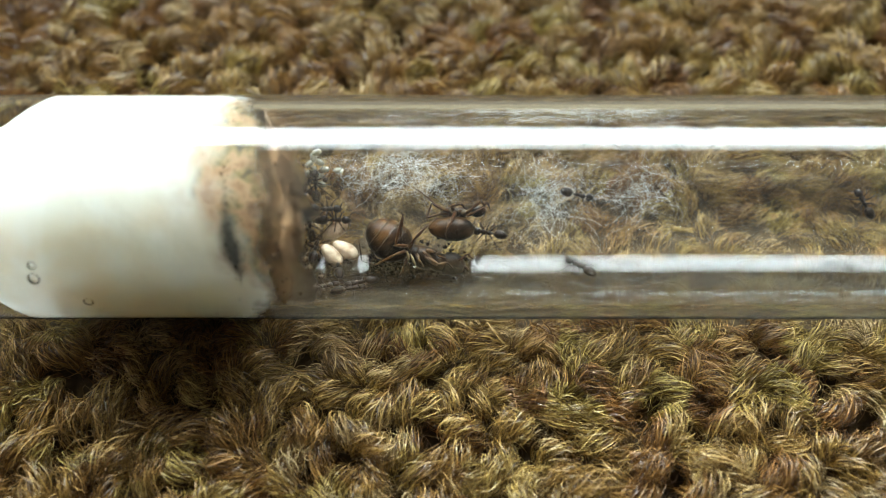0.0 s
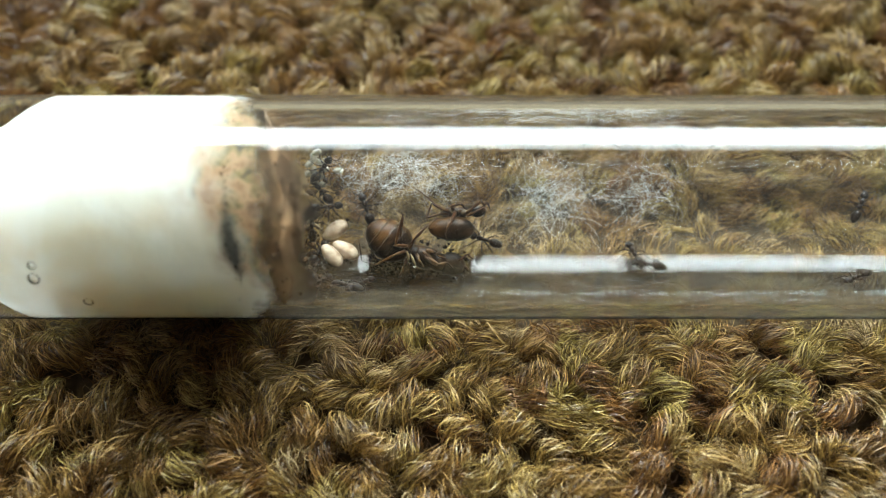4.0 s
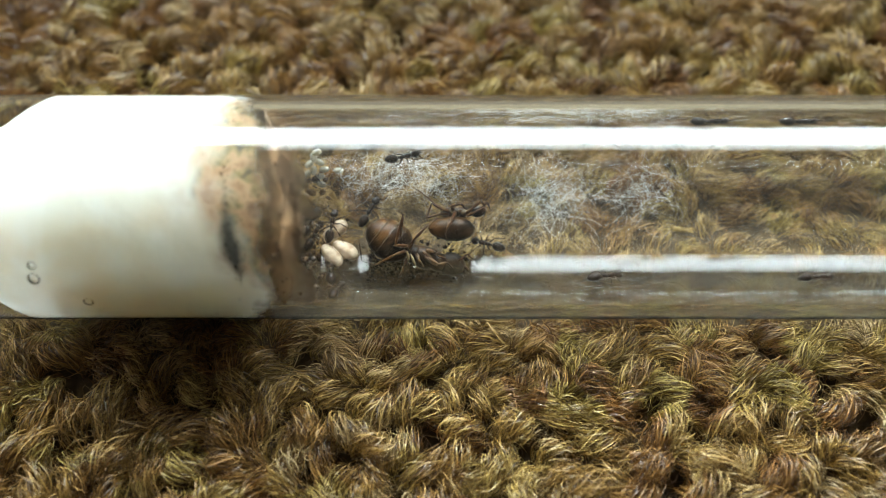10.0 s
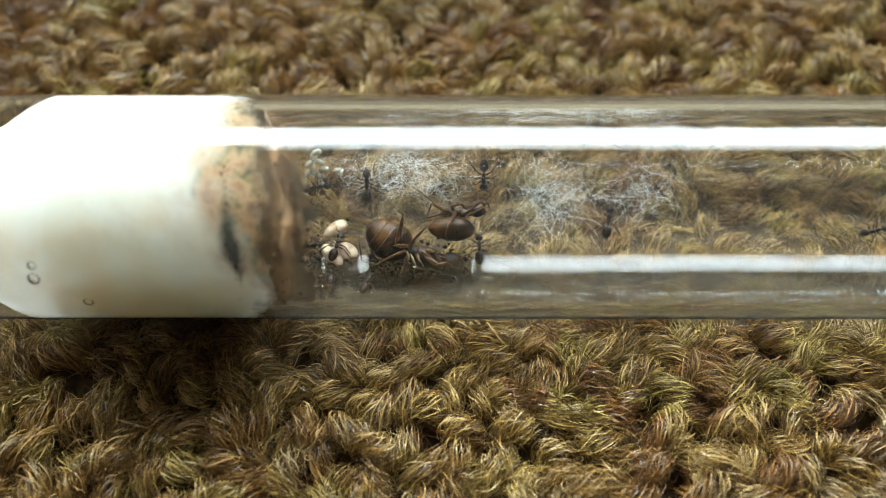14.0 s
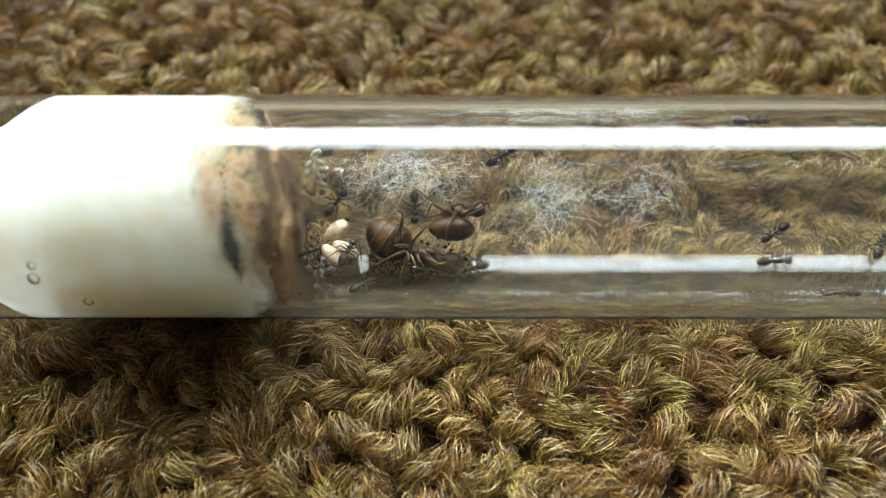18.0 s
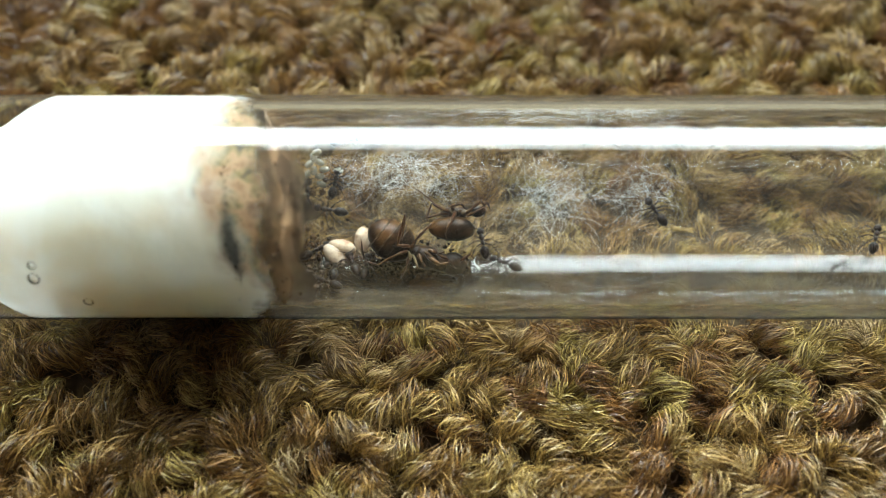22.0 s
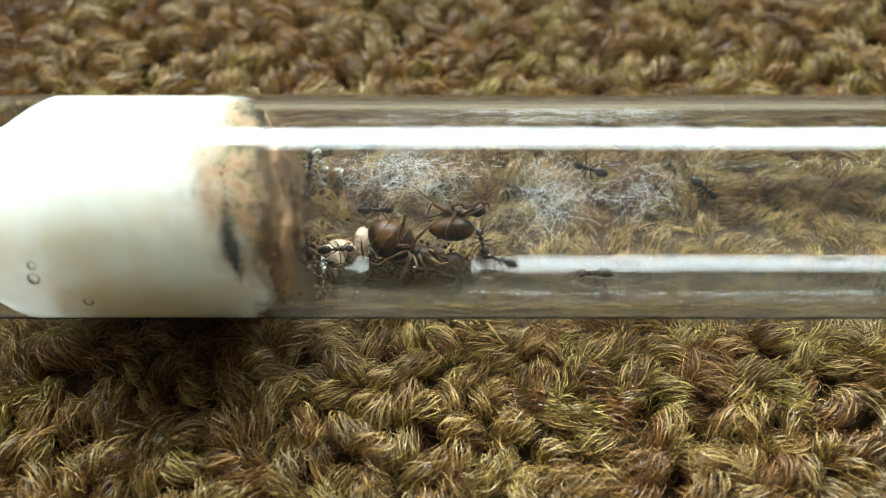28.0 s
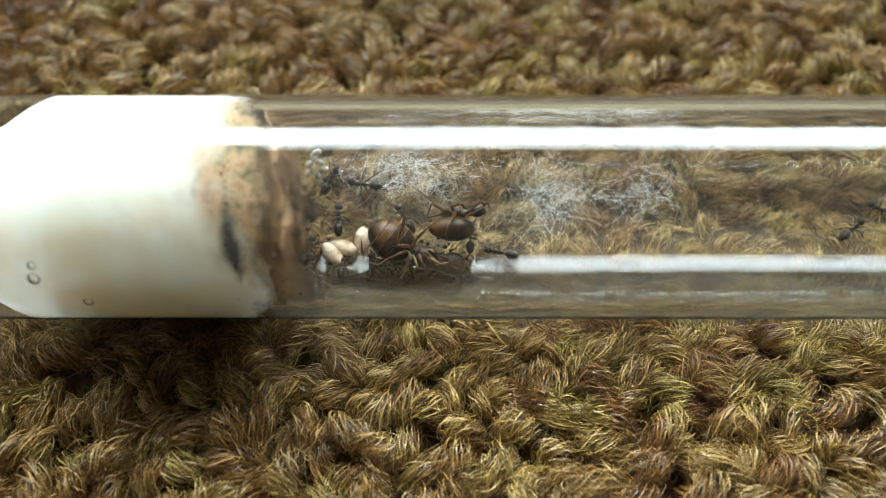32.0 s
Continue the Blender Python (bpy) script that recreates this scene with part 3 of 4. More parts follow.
def egg_pile():
    first = new("egg", Shape().ball((0, 0, 0), (0.41, 0.27, 0.27), None, 8, 12, 0.05).mesh("egg", M_egg))
    tagged(first, "tiny pearly white ant egg on the glass", "egg", "eggs on the glass")
    spots = [((-10.53, 3.53, 5.78), 40), ((-10.12, 4.05, 5.42), 100), ((-9.71, 3.7, 5.67), -30), ((-9.36, 3.1, 6.02), 0), ((-10.22, 3.01, 6.06), 80), ((-9.76, 2.57, 6.26), 10), ((-10.69, 2.75, 6.19), 60), ((-9.66, 1.91, 6.49), -15), ((-8.25, 3.01, 6.06), 0), ((-9.84, 4.46, 5.09), 20)]
    first.matrix_basis = lay(spots[0][0], spots[0][1])
    for p, a in spots[1:]:
        copy_thing(first, lay(p, a))


egg_pile()


# ---- ants
def limb(points, thick, sides=6):
    """A jointed leg: thick upper part, slim end, with a knob at each joint."""
    pts, rad = [], []
    n = len(points) - 1
    for i in range(n):
        a, b = np.array(points[i], float), np.array(points[i + 1], float)
        r = thick * (1.0, 0.72, 0.5, 0.4)[min(i, 3)]
        for k, (t, g) in enumerate(((0.0, 0.8), (0.2, 1.15), (0.55, 1.2), (0.85, 0.8))):
            pts.append(a + (b - a) * t)
            rad.append(r * g)
    pts.append(np.array(points[-1], float))
    rad.append(thick * 0.15)
    return Shape().rod(pts, rad, sides)


def leg_part(parent, points, thick, material, name="leg", label=""):
    p0 = np.array(points[0], float)
    ob = part(name, limb([np.array(q, float) - p0 for q in points], thick), material, parent, label)
    ob.location = Vector(p0) * MM
    return ob


def worker():
    ant = tagged(new("worker_ant"), "small dark brown worker ant on the glass", "ant", "worker ants")
    h = 0.52
    head = Shape().ball((1.18, 0, h), (0.40, 0.36, 0.27), (0, 18, 0), 10, 14, -0.18)
    head.ball((1.52, 0.09, h - 0.12), (0.16, 0.05, 0.05), (0, 20, -18), 6, 8).ball((1.52, -0.09, h - 0.12), (0.16, 0.05, 0.05), (0, 20, 18), 6, 8)
    hd = part("head", head, M_ant, ant)
    for s in (1, -1):
        part("eye", Shape().ball((1.16, 0.31 * s, h + 0.10), (0.08, 0.05, 0.07), None, 6, 8), M_eye, hd, "glossy black eye")
    th = Shape().ball((0.52, 0, h + 0.06), (0.36, 0.24, 0.25), (0, -6, 0), 9, 12).ball((0.05, 0, h + 0.05), (0.36, 0.19, 0.21), (0, 14, 0), 9, 12)
    th.rod([(0.85, 0, h + 0.02), (0.72, 0, h + 0.04)], 0.12, 8)
    part("thorax", th, M_ant, ant)
    part("petiole", Shape().ball((-0.36, 0, h + 0.0), (0.09, 0.12, 0.18), None, 7, 10).rod([(-0.2, 0, h - 0.02), (-0.55, 0, h - 0.02)], 0.07, 7), M_ant, ant)
    g = Shape().ball((-1.02, 0, h + 0.04), (0.64, 0.42, 0.40), (0, -8, 0), 12, 16, 0.16)
    gas = part("gaster", g, M_ant, ant, "glossy dark abdomen")
    for k, x in enumerate((-0.85, -1.12, -1.36)):
        r = 0.425 - 0.05 * k
        ring = [(x, r * math.cos(a), h + 0.06 - 0.02 * k + 0.95 * r * math.sin(a)) for a in np.linspace(0, 6.28, 17)]
        part("segment_band", Shape().rod(ring, 0.016, 4), M_antleg, gas, "paler band between the plates")
    for s in (1, -1):
        leg_part(ant, [(0.55, 0.14 * s, h - 0.12), (0.82, 0.62 * s, h + 0.10), (1.10, 1.00 * s, 0.14), (1.32, 1.20 * s, 0.01)], 0.062, M_antleg)
        leg_part(ant, [(0.28, 0.14 * s, h - 0.12), (0.22, 0.78 * s, h + 0.16), (0.10, 1.25 * s, 0.14), (0.02, 1.48 * s, 0.01)], 0.060, M_antleg)
        leg_part(ant, [(0.02, 0.13 * s, h - 0.12), (-0.42, 0.70 * s, h + 0.18), (-0.95, 1.15 * s, 0.14), (-1.30, 1.38 * s, 0.01)], 0.064, M_antleg)
        leg_part(ant, [(1.42, 0.13 * s, h + 0.06), (1.62, 0.58 * s, h + 0.18), (2.02, 0.72 * s, h - 0.06), (2.30, 0.66 * s, 0.20)], 0.042, M_antleg, "antenna")
    return ant


M_eye = mat("black_eye", (0.01, 0.009, 0.008), 0.12)
WORKER = worker()
WORKER.scale = (0.88, 0.88, 0.88)


def body_part(name, parent, p, radii, turn, material, label="", lump=0.0):
    x, y, z = spot(p)
    view = np.array(Matrix.Rotation(radians(90 - 58), 3, "X"))
    s = Shape().ball((0, 0, 0), radii, turn, 16, 22, lump)
    s.v = [v @ view.T + np.array((x, y, z)) for v in s.v]
    return part(name, s, material, parent, label), s


def gaster_part(parent, p, radii, turn, material, label, cuts, step=0.055):
    """An abdomen of overlapping plates: each swells towards its hind edge and drops to the next."""
    s = Shape()
    rings, sides = 56, 30
    ts = -np.cos(np.linspace(0.02, math.pi - 0.02, rings))
    edges = [-1.0, *cuts, 1.0]
    vs = []
    for t in ts:
        k = max(i for i in range(len(edges) - 1) if t >= edges[i] or i == 0)
        along = (t - edges[k]) / (edges[k + 1] - edges[k])
        r = math.sqrt(max(0.0, 1 - t * t)) * (1 + 0.08 * t) * (1 + step * (0.5 - along))
        vs += [(t * radii[0], r * radii[1] * math.cos(a), r * radii[2] * math.sin(a)) for a in np.arange(sides) * 2 * math.pi / sides]
    fs = [(i * sides + j, i * sides + (j + 1) % sides, (i + 1) * sides + (j + 1) % sides, (i + 1) * sides + j) for i in range(rings - 1) for j in range(sides)]
    fs += [tuple(range(sides))[::-1], tuple((rings - 1) * sides + j for j in range(sides))]
    s.add(vs, fs)
    view = np.array(Matrix.Rotation(radians(90 - 58), 3, "X"))
    rot = np.array(Euler([radians(a) for a in turn]).to_matrix())
    s.v = [(v @ rot.T) @ view.T + spot(p) for v in s.v]
    return part("gaster", s, material, parent, label)


def gaster_bands(parent, p, radii, turn, places, width):
    view = np.array(Matrix.Rotation(radians(90 - 58), 3, "X"))
    rot = np.array(Euler([radians(a) for a in turn]).to_matrix())
    for t in places:
        r = math.sqrt(max(0.0, 1 - t * t)) * 1.005
        ring = np.array([(t * radii[0], r * radii[1] * math.cos(a), r * radii[2] * math.sin(a)) for a in np.linspace(0, 6.283, 33)])
        ring = (ring @ rot.T) @ view.T + spot(p)
        part("segment_band", Shape().rod(ring, width, 5), M_membrane, parent, "thin yellowish band between abdomen plates")


def queen_one():
    q = tagged(new("queen_ant"), "large brown queen ant lying on her side", "ant", "queen ants")
    q.matrix_basis = place(0, 0, AX)
    p = (-4.16, -2.57, 4.3)
    g = gaster_part(q, p, (1.95, 1.60, 1.55), (0, 0, -38), M_queen, "banded shiny brown abdomen", (-0.5, -0.1, 0.3))
    gaster_bands(g, p, (1.95, 1.66, 1.59), (0, 0, -38), (-0.5, -0.1, 0.3), 0.028)
    body_part("petiole", q, (-2.72, -3.49, 4.2), (0.35, 0.55, 0.5), (0, 0, -38), M_queenleg)
    t, _ = body_part("thorax", q, (-1.45, -4.02, 4.5), (1.15, 0.95, 1.0), (0, 0, -30), M_queen, "dark brown thorax seen from below")
    body_part("propodeum", t, (-2.25, -3.72, 4.4), (0.75, 0.8, 0.8), (0, 0, -38), M_queen)
    body_part("pronotum", t, (-0.35, -4.42, 4.5), (0.72, 0.8, 0.8), (0, 0, -20), M_queen)
    # pale spindles: a leg segment's highlight put into the colour
    for c, r, a in (((-2.26, -4.03, 2.5), (0.52, 0.11, 0.11), -68), ((-2.65, -3.75, 2.7), (0.42, 0.10, 0.10), -80)):
        body_part("coxa", t, c, r, (0, 0, a), M_jointglint, "pale yellowish leg base, its highlight put into the colour")
    for c, r, a in (((-1.15, -3.80, 3.3), (0.62, 0.16, 0.18), -42), ((-0.85, -4.25, 3.3), (0.55, 0.15, 0.16), -36), ((-1.75, -4.35, 3.2), (0.45, 0.14, 0.16), -50)):
        body_part("coxa", t, c, r, (0, 0, a), M_queenleg, "russet leg base")
    body_part("wing_scar", t, (-0.96, -3.46, 3.7), (0.35, 0.2, 0.2), (0, 0, -20), M_queenleg)
    h, _ = body_part("head", q, (0.75, -4.61, 4.6), (1.05, 0.98, 0.75), (0, 0, -16), M_queen, "dark head", -0.15)
    body_part("mandible", h, (1.67, -4.78, 4.4), (0.4, 0.14, 0.14), (0, 0, -40), M_queenleg)
    for pts in (
        [(-2.67, -3, 3.2), (-3.59, -2.93, 2.6), (-2.97, -0.5, 2.2), (-3.11, -1.9, 2.4), (-3.25, -2.42, 2.6)],
        [(-2.59, -3.22, 3.2), (-2.14, -2.42, 2.6), (-1.32, -1.56, 2.4), (-0.68, -0.97, 2.8), (-0.35, -0.72, 3.4)],
        [(-2.85, -3.39, 3.2), (-3.59, -3.62, 2.6), (-5.15, -4.53, 3.4), (-6.21, -4.2, 3.6), (-6.4, -2.45, 3.4)],
        [(-2.59, -3.66, 3.3), (-2.92, -4.49, 2.8), (-3.16, -5.18, 3.4), (-3.46, -5.76, 4)],
        [(-1.99, -3.66, 3.3), (-1.84, -4.06, 2.8), (-1.51, -4.68, 3)],
        [(-1.38, -3.83, 3.3), (-0.34, -4.41, 2.9), (0.35, -4.34, 3.2), (0.83, -4.92, 4)],
    ):
        leg_part(q, [spot(c) for c in pts], 0.135, M_queenleg, "leg", "russet jointed leg")
    for pts in ([(0.26, -4.13, 3.9), (-0.6, -3.64, 3), (0, -3.38, 3)], [(1.22, -4.22, 4), (1.92, -3.69, 3.8), (2.37, -4.15, 4.2)]):
        leg_part(q, [spot(c) for c in pts], 0.09, M_queenleg, "antenna", "russet antenna")
    return q


def queen_two():
    q = tagged(new("queen_ant"), "large dark queen ant with folded russet legs", "ant", "queen ants")
    q.matrix_basis = place(0, 0, AX)
    p = (0.66, -1.7, 4.6)
    g = gaster_part(q, p, (1.80, 0.98, 1.0), (0, 0, -3), M_queen, "glossy dark brown abdomen", (-0.2, 0.25))
    gaster_bands(g, p, (1.80, 1.0, 1.02), (0, 0, -3), (-0.2, 0.25), 0.022)
    t, _ = body_part("thorax", q, (0.98, -0.43, 5.3), (1.15, 0.52, 0.6), (0, 0, 4), M_queen, "dark thorax seen from below")
    body_part("coxa", t, (0.7, -0.38, 4.7), (0.22, 0.3, 0.25), (0, 0, 10), M_membrane, "pale leg base")
    body_part("coxa", t, (1.67, -0.43, 4.7), (0.3, 0.22, 0.25), (0, 0, 10), M_membrane, "pale leg base")
    body_part("head", q, (2.76, -0.3, 5.4), (0.62, 0.5, 0.45), (0, 0, 20), M_queen, "dark head")
    for pts in (
        [(0.57, -0.38, 4.6), (-0.04, -0.16, 4), (-0.87, 0.31, 3.8), (-1.27, -0.86, 4.4), (-1.19, -1.09, 4.7)],
        [(0.44, -0.56, 4.6), (-0.17, -0.51, 4.1), (-1.26, -0.81, 3.9), (-0.96, -0.12, 4.2)],
        [(0.84, -0.21, 4.6), (0.61, 0.06, 4.2), (1.39, 0.27, 3.8), (1.7, -0.12, 4)],
        [(1.76, -0.51, 4.5), (2.27, -0.08, 4), (2.91, 0.53, 3.8), (3.36, -0.08, 4.2)],
        [(1.84, -0.73, 4.4), (2.44, -0.38, 3.9), (3.26, 0.01, 3.9), (2.72, -0.21, 4.4)],
        [(0.97, -0.38, 4.5), (0.6, -1.15, 3.3), (0.26, -1.8, 3.4), (0.09, -2.11, 3.7)],
    ):
        leg_part(q, [spot(c) for c in pts], 0.125, M_queenleg, "leg", "russet folded leg")
    for pts in ([(0.18, -0.25, 4.7), (-0.57, 0.23, 4.2), (-1.53, 1.06, 4.4), (-2.38, 1.64, 4.8)], [(2.92, -0.12, 5), (3.43, 0.41, 4.6), (3.7, -0.21, 4.8)]):
        leg_part(q, [spot(c) for c in pts], 0.08, M_queenleg, "antenna", "thin russet antenna")
    return q


QUEEN = queen_one()
queen_two()


# ---- the carpet
def tuft_mesh(seed, fibres=160, steps=12):
    """One yarn loop: two plies of fine fibres wound along a low fat arch; the fibres crimp, and hook at their ends."""
    rng = np.random.default_rng(seed)
    s = Shape()
    wide, high, thick = rng.uniform(1.4, 2.05), rng.uniform(1.35, 1.9), rng.uniform(0.95, 1.2)
    lean = rng.uniform(-1.3, 0.5)
    twist = rng.uniform(2.0, 3.2) * rng.choice([1, 1, 1, 1, -1])
    t = np.linspace(0, 1, steps)
    wave, ply = rng.uniform(0, 6.28), rng.uniform(0, 6.28)
    for k in range(fibres):
        stray = rng.random() < 0.33
        rad = thick * (0.35 + 0.65 * math.sqrt(rng.random())) * (1.12 if stray else 1.0)
        a = rng.random() * 2 * math.pi + rng.normal(0, 0.25) * t
        span = rng.uniform(0.28, 0.7)
        t0 = rng.uniform(-0.05, 1.05 - span)
        u = t0 + span * t
        a = a + twist * (u - 0.5) * 2
        arch = np.pi * u
        cx, cz = -wide * np.cos(arch), high * np.sin(arch) - 1.75
        cy = lean * np.sin(arch) + 0.35 * np.sin(arch * 2 + wave)
        nx, nz = -np.cos(arch) * 0.8, np.sin(arch)
        # two plies side by side give the yarn its groove
        turn = a - (ply + twist * (u - 0.5) * 2)
        swell = (0.62 + 0.45 * np.sin(np.clip(u, 0, 1) * np.pi)) * (0.74 + 0.26 * np.abs(np.cos(turn)))
        out = np.stack([nx * np.cos(a), np.sin(a), nz * np.cos(a)], 1)
        pts = np.stack([cx, cy, cz], 1) + out * (rad * swell)[:, None] * np.array((1, 1.1, 1))
        amp = rng.uniform(0.16, 0.40) if stray else rng.uniform(0.06, 0.17)
        ph, fr = rng.uniform(0, 6.28, 3), rng.uniform(4, 11, 3)
        pts = pts + amp * np.sin(fr * t[:, None] + ph) * np.array((1, 1, 0.7))
        # the free end curls over
        end = np.clip((t - 0.55) / 0.45, 0, 1)
        hook, way = rng.uniform(0.1, 0.6), rng.uniform(0, 6.28)
        bend = end * rng.uniform(1.5, 4.5)
        pts = pts + hook * np.stack([math.cos(way) * np.sin(bend), math.sin(way) * np.sin(bend), 0.6 * (np.cos(bend) - 1)], 1)
        s.strand(pts, out, rng.uniform(0.021, 0.040) * (0.8 if stray else 1.0), rng.normal(0, 0.65))
    return s


def under_tube(y):
    """The lowest the tube's outside comes near this line of the carpet."""
    return AX - math.sqrt(max(0.0, R * R - max(0.0, abs(y) - 0.5) ** 2))


def carpet():
    rug = tagged(new("carpet"), "golden-brown looped wool carpet with frizzy yarn", "carpet", kind="structure")
    s = Shape()
    g = 60
    far = np.linspace(-62, 62, g)
    vs = [(x, y, -2.1 + 0.25 * noise.noise(Vector((x * 0.4, y * 0.4, 0)))) for y in far for x in far]
    fs = [(j * g + i, j * g + i + 1, (j + 1) * g + i + 1, (j + 1) * g + i) for j in range(g - 1) for i in range(g - 1)]
    part("backing", s.add(vs, fs), M_back, rug, "dark woven carpet backing between the loops")
    plain = Shape().box((-2200, -3600, -4.0), (2200, 800, -2.6))
    part("carpet_beyond", plain, M_far, rug, "the same golden-brown carpet across the room", False)
    shapes = [tuft_mesh(100 + k) for k in range(14)]
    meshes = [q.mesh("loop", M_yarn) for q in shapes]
    rng = np.random.default_rng(5)
    spots = []
    dx, dy = 2.75, 1.95
    for j in range(-12, 18):
        for i in range(-18, 19):
            x = (i + 0.5 * (j % 2)) * dx + rng.normal(0, 0.35)
            y = j * dy + rng.normal(0, 0.3)
            if abs(x) > 37.5 + 0.28 * y or y < -22 or y > 33.5 or (-26 < x < -17 and -1.5 < y < 10.5):
                continue
            spots.append((x, y))
    spots.sort(key=lambda q: abs(q[0]) * 0.6 + abs(q[1] + 4))
    rest = Shape()
    for k, (x, y) in enumerate(spots):
        turn = rng.normal(14, 46) + (180 if rng.random() < 0.5 else 0)
        z = min(rng.normal(0.0, 0.24), under_tube(max(0.0, abs(y) - 1.7)) - 1.45)          # pressed down under the tube
        m = place(x, y, z, rng.normal(0, 9), rng.normal(0, 9), turn)
        v = rng.integers(0, len(meshes))
        if k < 300:
            ob = part("loop", meshes[v], None, rug)
            ob.matrix_basis = m
        else:
            q = np.array(m)
            for vv in [np.concatenate(shapes[v].v)]:
                rest.add(vv @ q[:3, :3].T + q[:3, 3] / MM, shapes[v].f)
    fuzz = Shape()
    for k in range(5200):
        x, y = rng.uniform(-40, 40), rng.uniform(-24, 34)
        head, bend = rng.normal(0.4, 1.2), rng.normal(0, 0.55)
        step = rng.uniform(0.2, 0.42)
        top = rng.uniform(0.25, 0.95)
        pts = []
        for i in range(8):
            pts.append((x, y, min(top - 1.3 * ((i - 3.5) / 3.5) ** 2, under_tube(y) - 0.06)))
            x += step * math.cos(head)
            y += step * math.sin(head)
            head += bend
        fuzz.rod(pts, rng.uniform(0.012, 0.024), 3)
    tagged(new("loose_wool_fuzz", fuzz.mesh("loose_wool_fuzz", M_yarn)), "loose curly wool fibres lying on the carpet loops", "fuzz", kind="stuff")
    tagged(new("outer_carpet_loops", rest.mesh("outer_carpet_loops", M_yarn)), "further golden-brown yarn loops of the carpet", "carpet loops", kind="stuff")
    return len(spots)


carpet()


# ---- what moves
def ant_pose(x, phi, psi, lift=0.0):
    """An ant on the inner wall, at an angle round the tube, heading psi (0 along the tube, 90 upwards round the wall)."""
    f, h = radians(phi), radians(psi)
    n = Vector((0, -math.cos(f), -math.sin(f)))
    u = Vector((0, -math.sin(f), math.cos(f)))
    fwd = (Vector((1, 0, 0)) * math.cos(h) + u * math.sin(h)).normalized()
    left = n.cross(fwd)
    m = Matrix((fwd, left, n)).transposed().to_4x4()
    p = wall_point(x, phi, lift)
    m.translation = (p[0] * MM, p[1] * MM, (p[2] + AX) * MM)
    return m


def glide(rows, t):
    """Smooth values between rows."""
    k = max(0, min(len(rows) - 2, sum(r[0] <= t for r in rows) - 1))
    a, b = rows[k], rows[k + 1]
    p, n = rows[max(0, k - 1)], rows[min(len(rows) - 1, k + 2)]
    w = (t - a[0]) / (b[0] - a[0])
    out = []
    for i in (1, 2, 3):
        d = b[i] - a[i]
        s0 = (b[i] - p[i]) / max(b[0] - p[0], 0.1) * (b[0] - a[0])
        s1 = (n[i] - a[i]) / max(n[0] - a[0], 0.1) * (b[0] - a[0])
        s0 = 0.0 if s0 * d <= 0 else math.copysign(min(abs(s0), 2.5 * abs(d)), d)
        s1 = 0.0 if s1 * d <= 0 else math.copysign(min(abs(s1), 2.5 * abs(d)), d)
        out.append(a[i] + s0 * w + (3 * d - 2 * s0 - s1) * w * w + (s0 + s1 - 2 * d) * w ** 3)
    return out


def crawl(ant, rows, step=0.1, lift=0.0, stride=True):
    """Keys an ant along the wall, and its legs in alternating threes while it goes."""
    n = int(round(32.0 / step))
    times = [i * step for i in range(n + 1)]
    vals = [glide(rows, t) for t in times]
    walk(ant, [(t, ant_pose(*v, lift)) for t, v in zip(times, vals)])
    if not stride:
        return
    gone, phase, push = 0.0, [], []
    for i, v in enumerate(vals):
        o = vals[max(0, i - 1)]
        d = math.hypot(v[0] - o[0], math.radians(v[1] - o[1]) * RI) + abs(v[2] - o[2]) * 0.012
        gone += min(d, 0.55)
        phase.append(gone * 4.2)
        push.append(min(1.0, d / 0.12))
    legs = [c for c in ant.children if c.name.startswith("leg")]
    for k, leg in enumerate(legs):
        base = leg.matrix_basis.copy()
        flip = 0 if k in (0, 3, 4) else math.pi
        side = 1 if k < 3 else -1
        rows_l = []
        for t, ph, pu in zip(times, phase, push):
            a = 17 * pu * math.sin(ph + flip) * side
            b = 7 * pu * max(0.0, math.cos(ph + flip)) * side
            rows_l.append((t, base @ pose(0, 0, 0, b, 0, a)))
        walk(leg, rows_l)


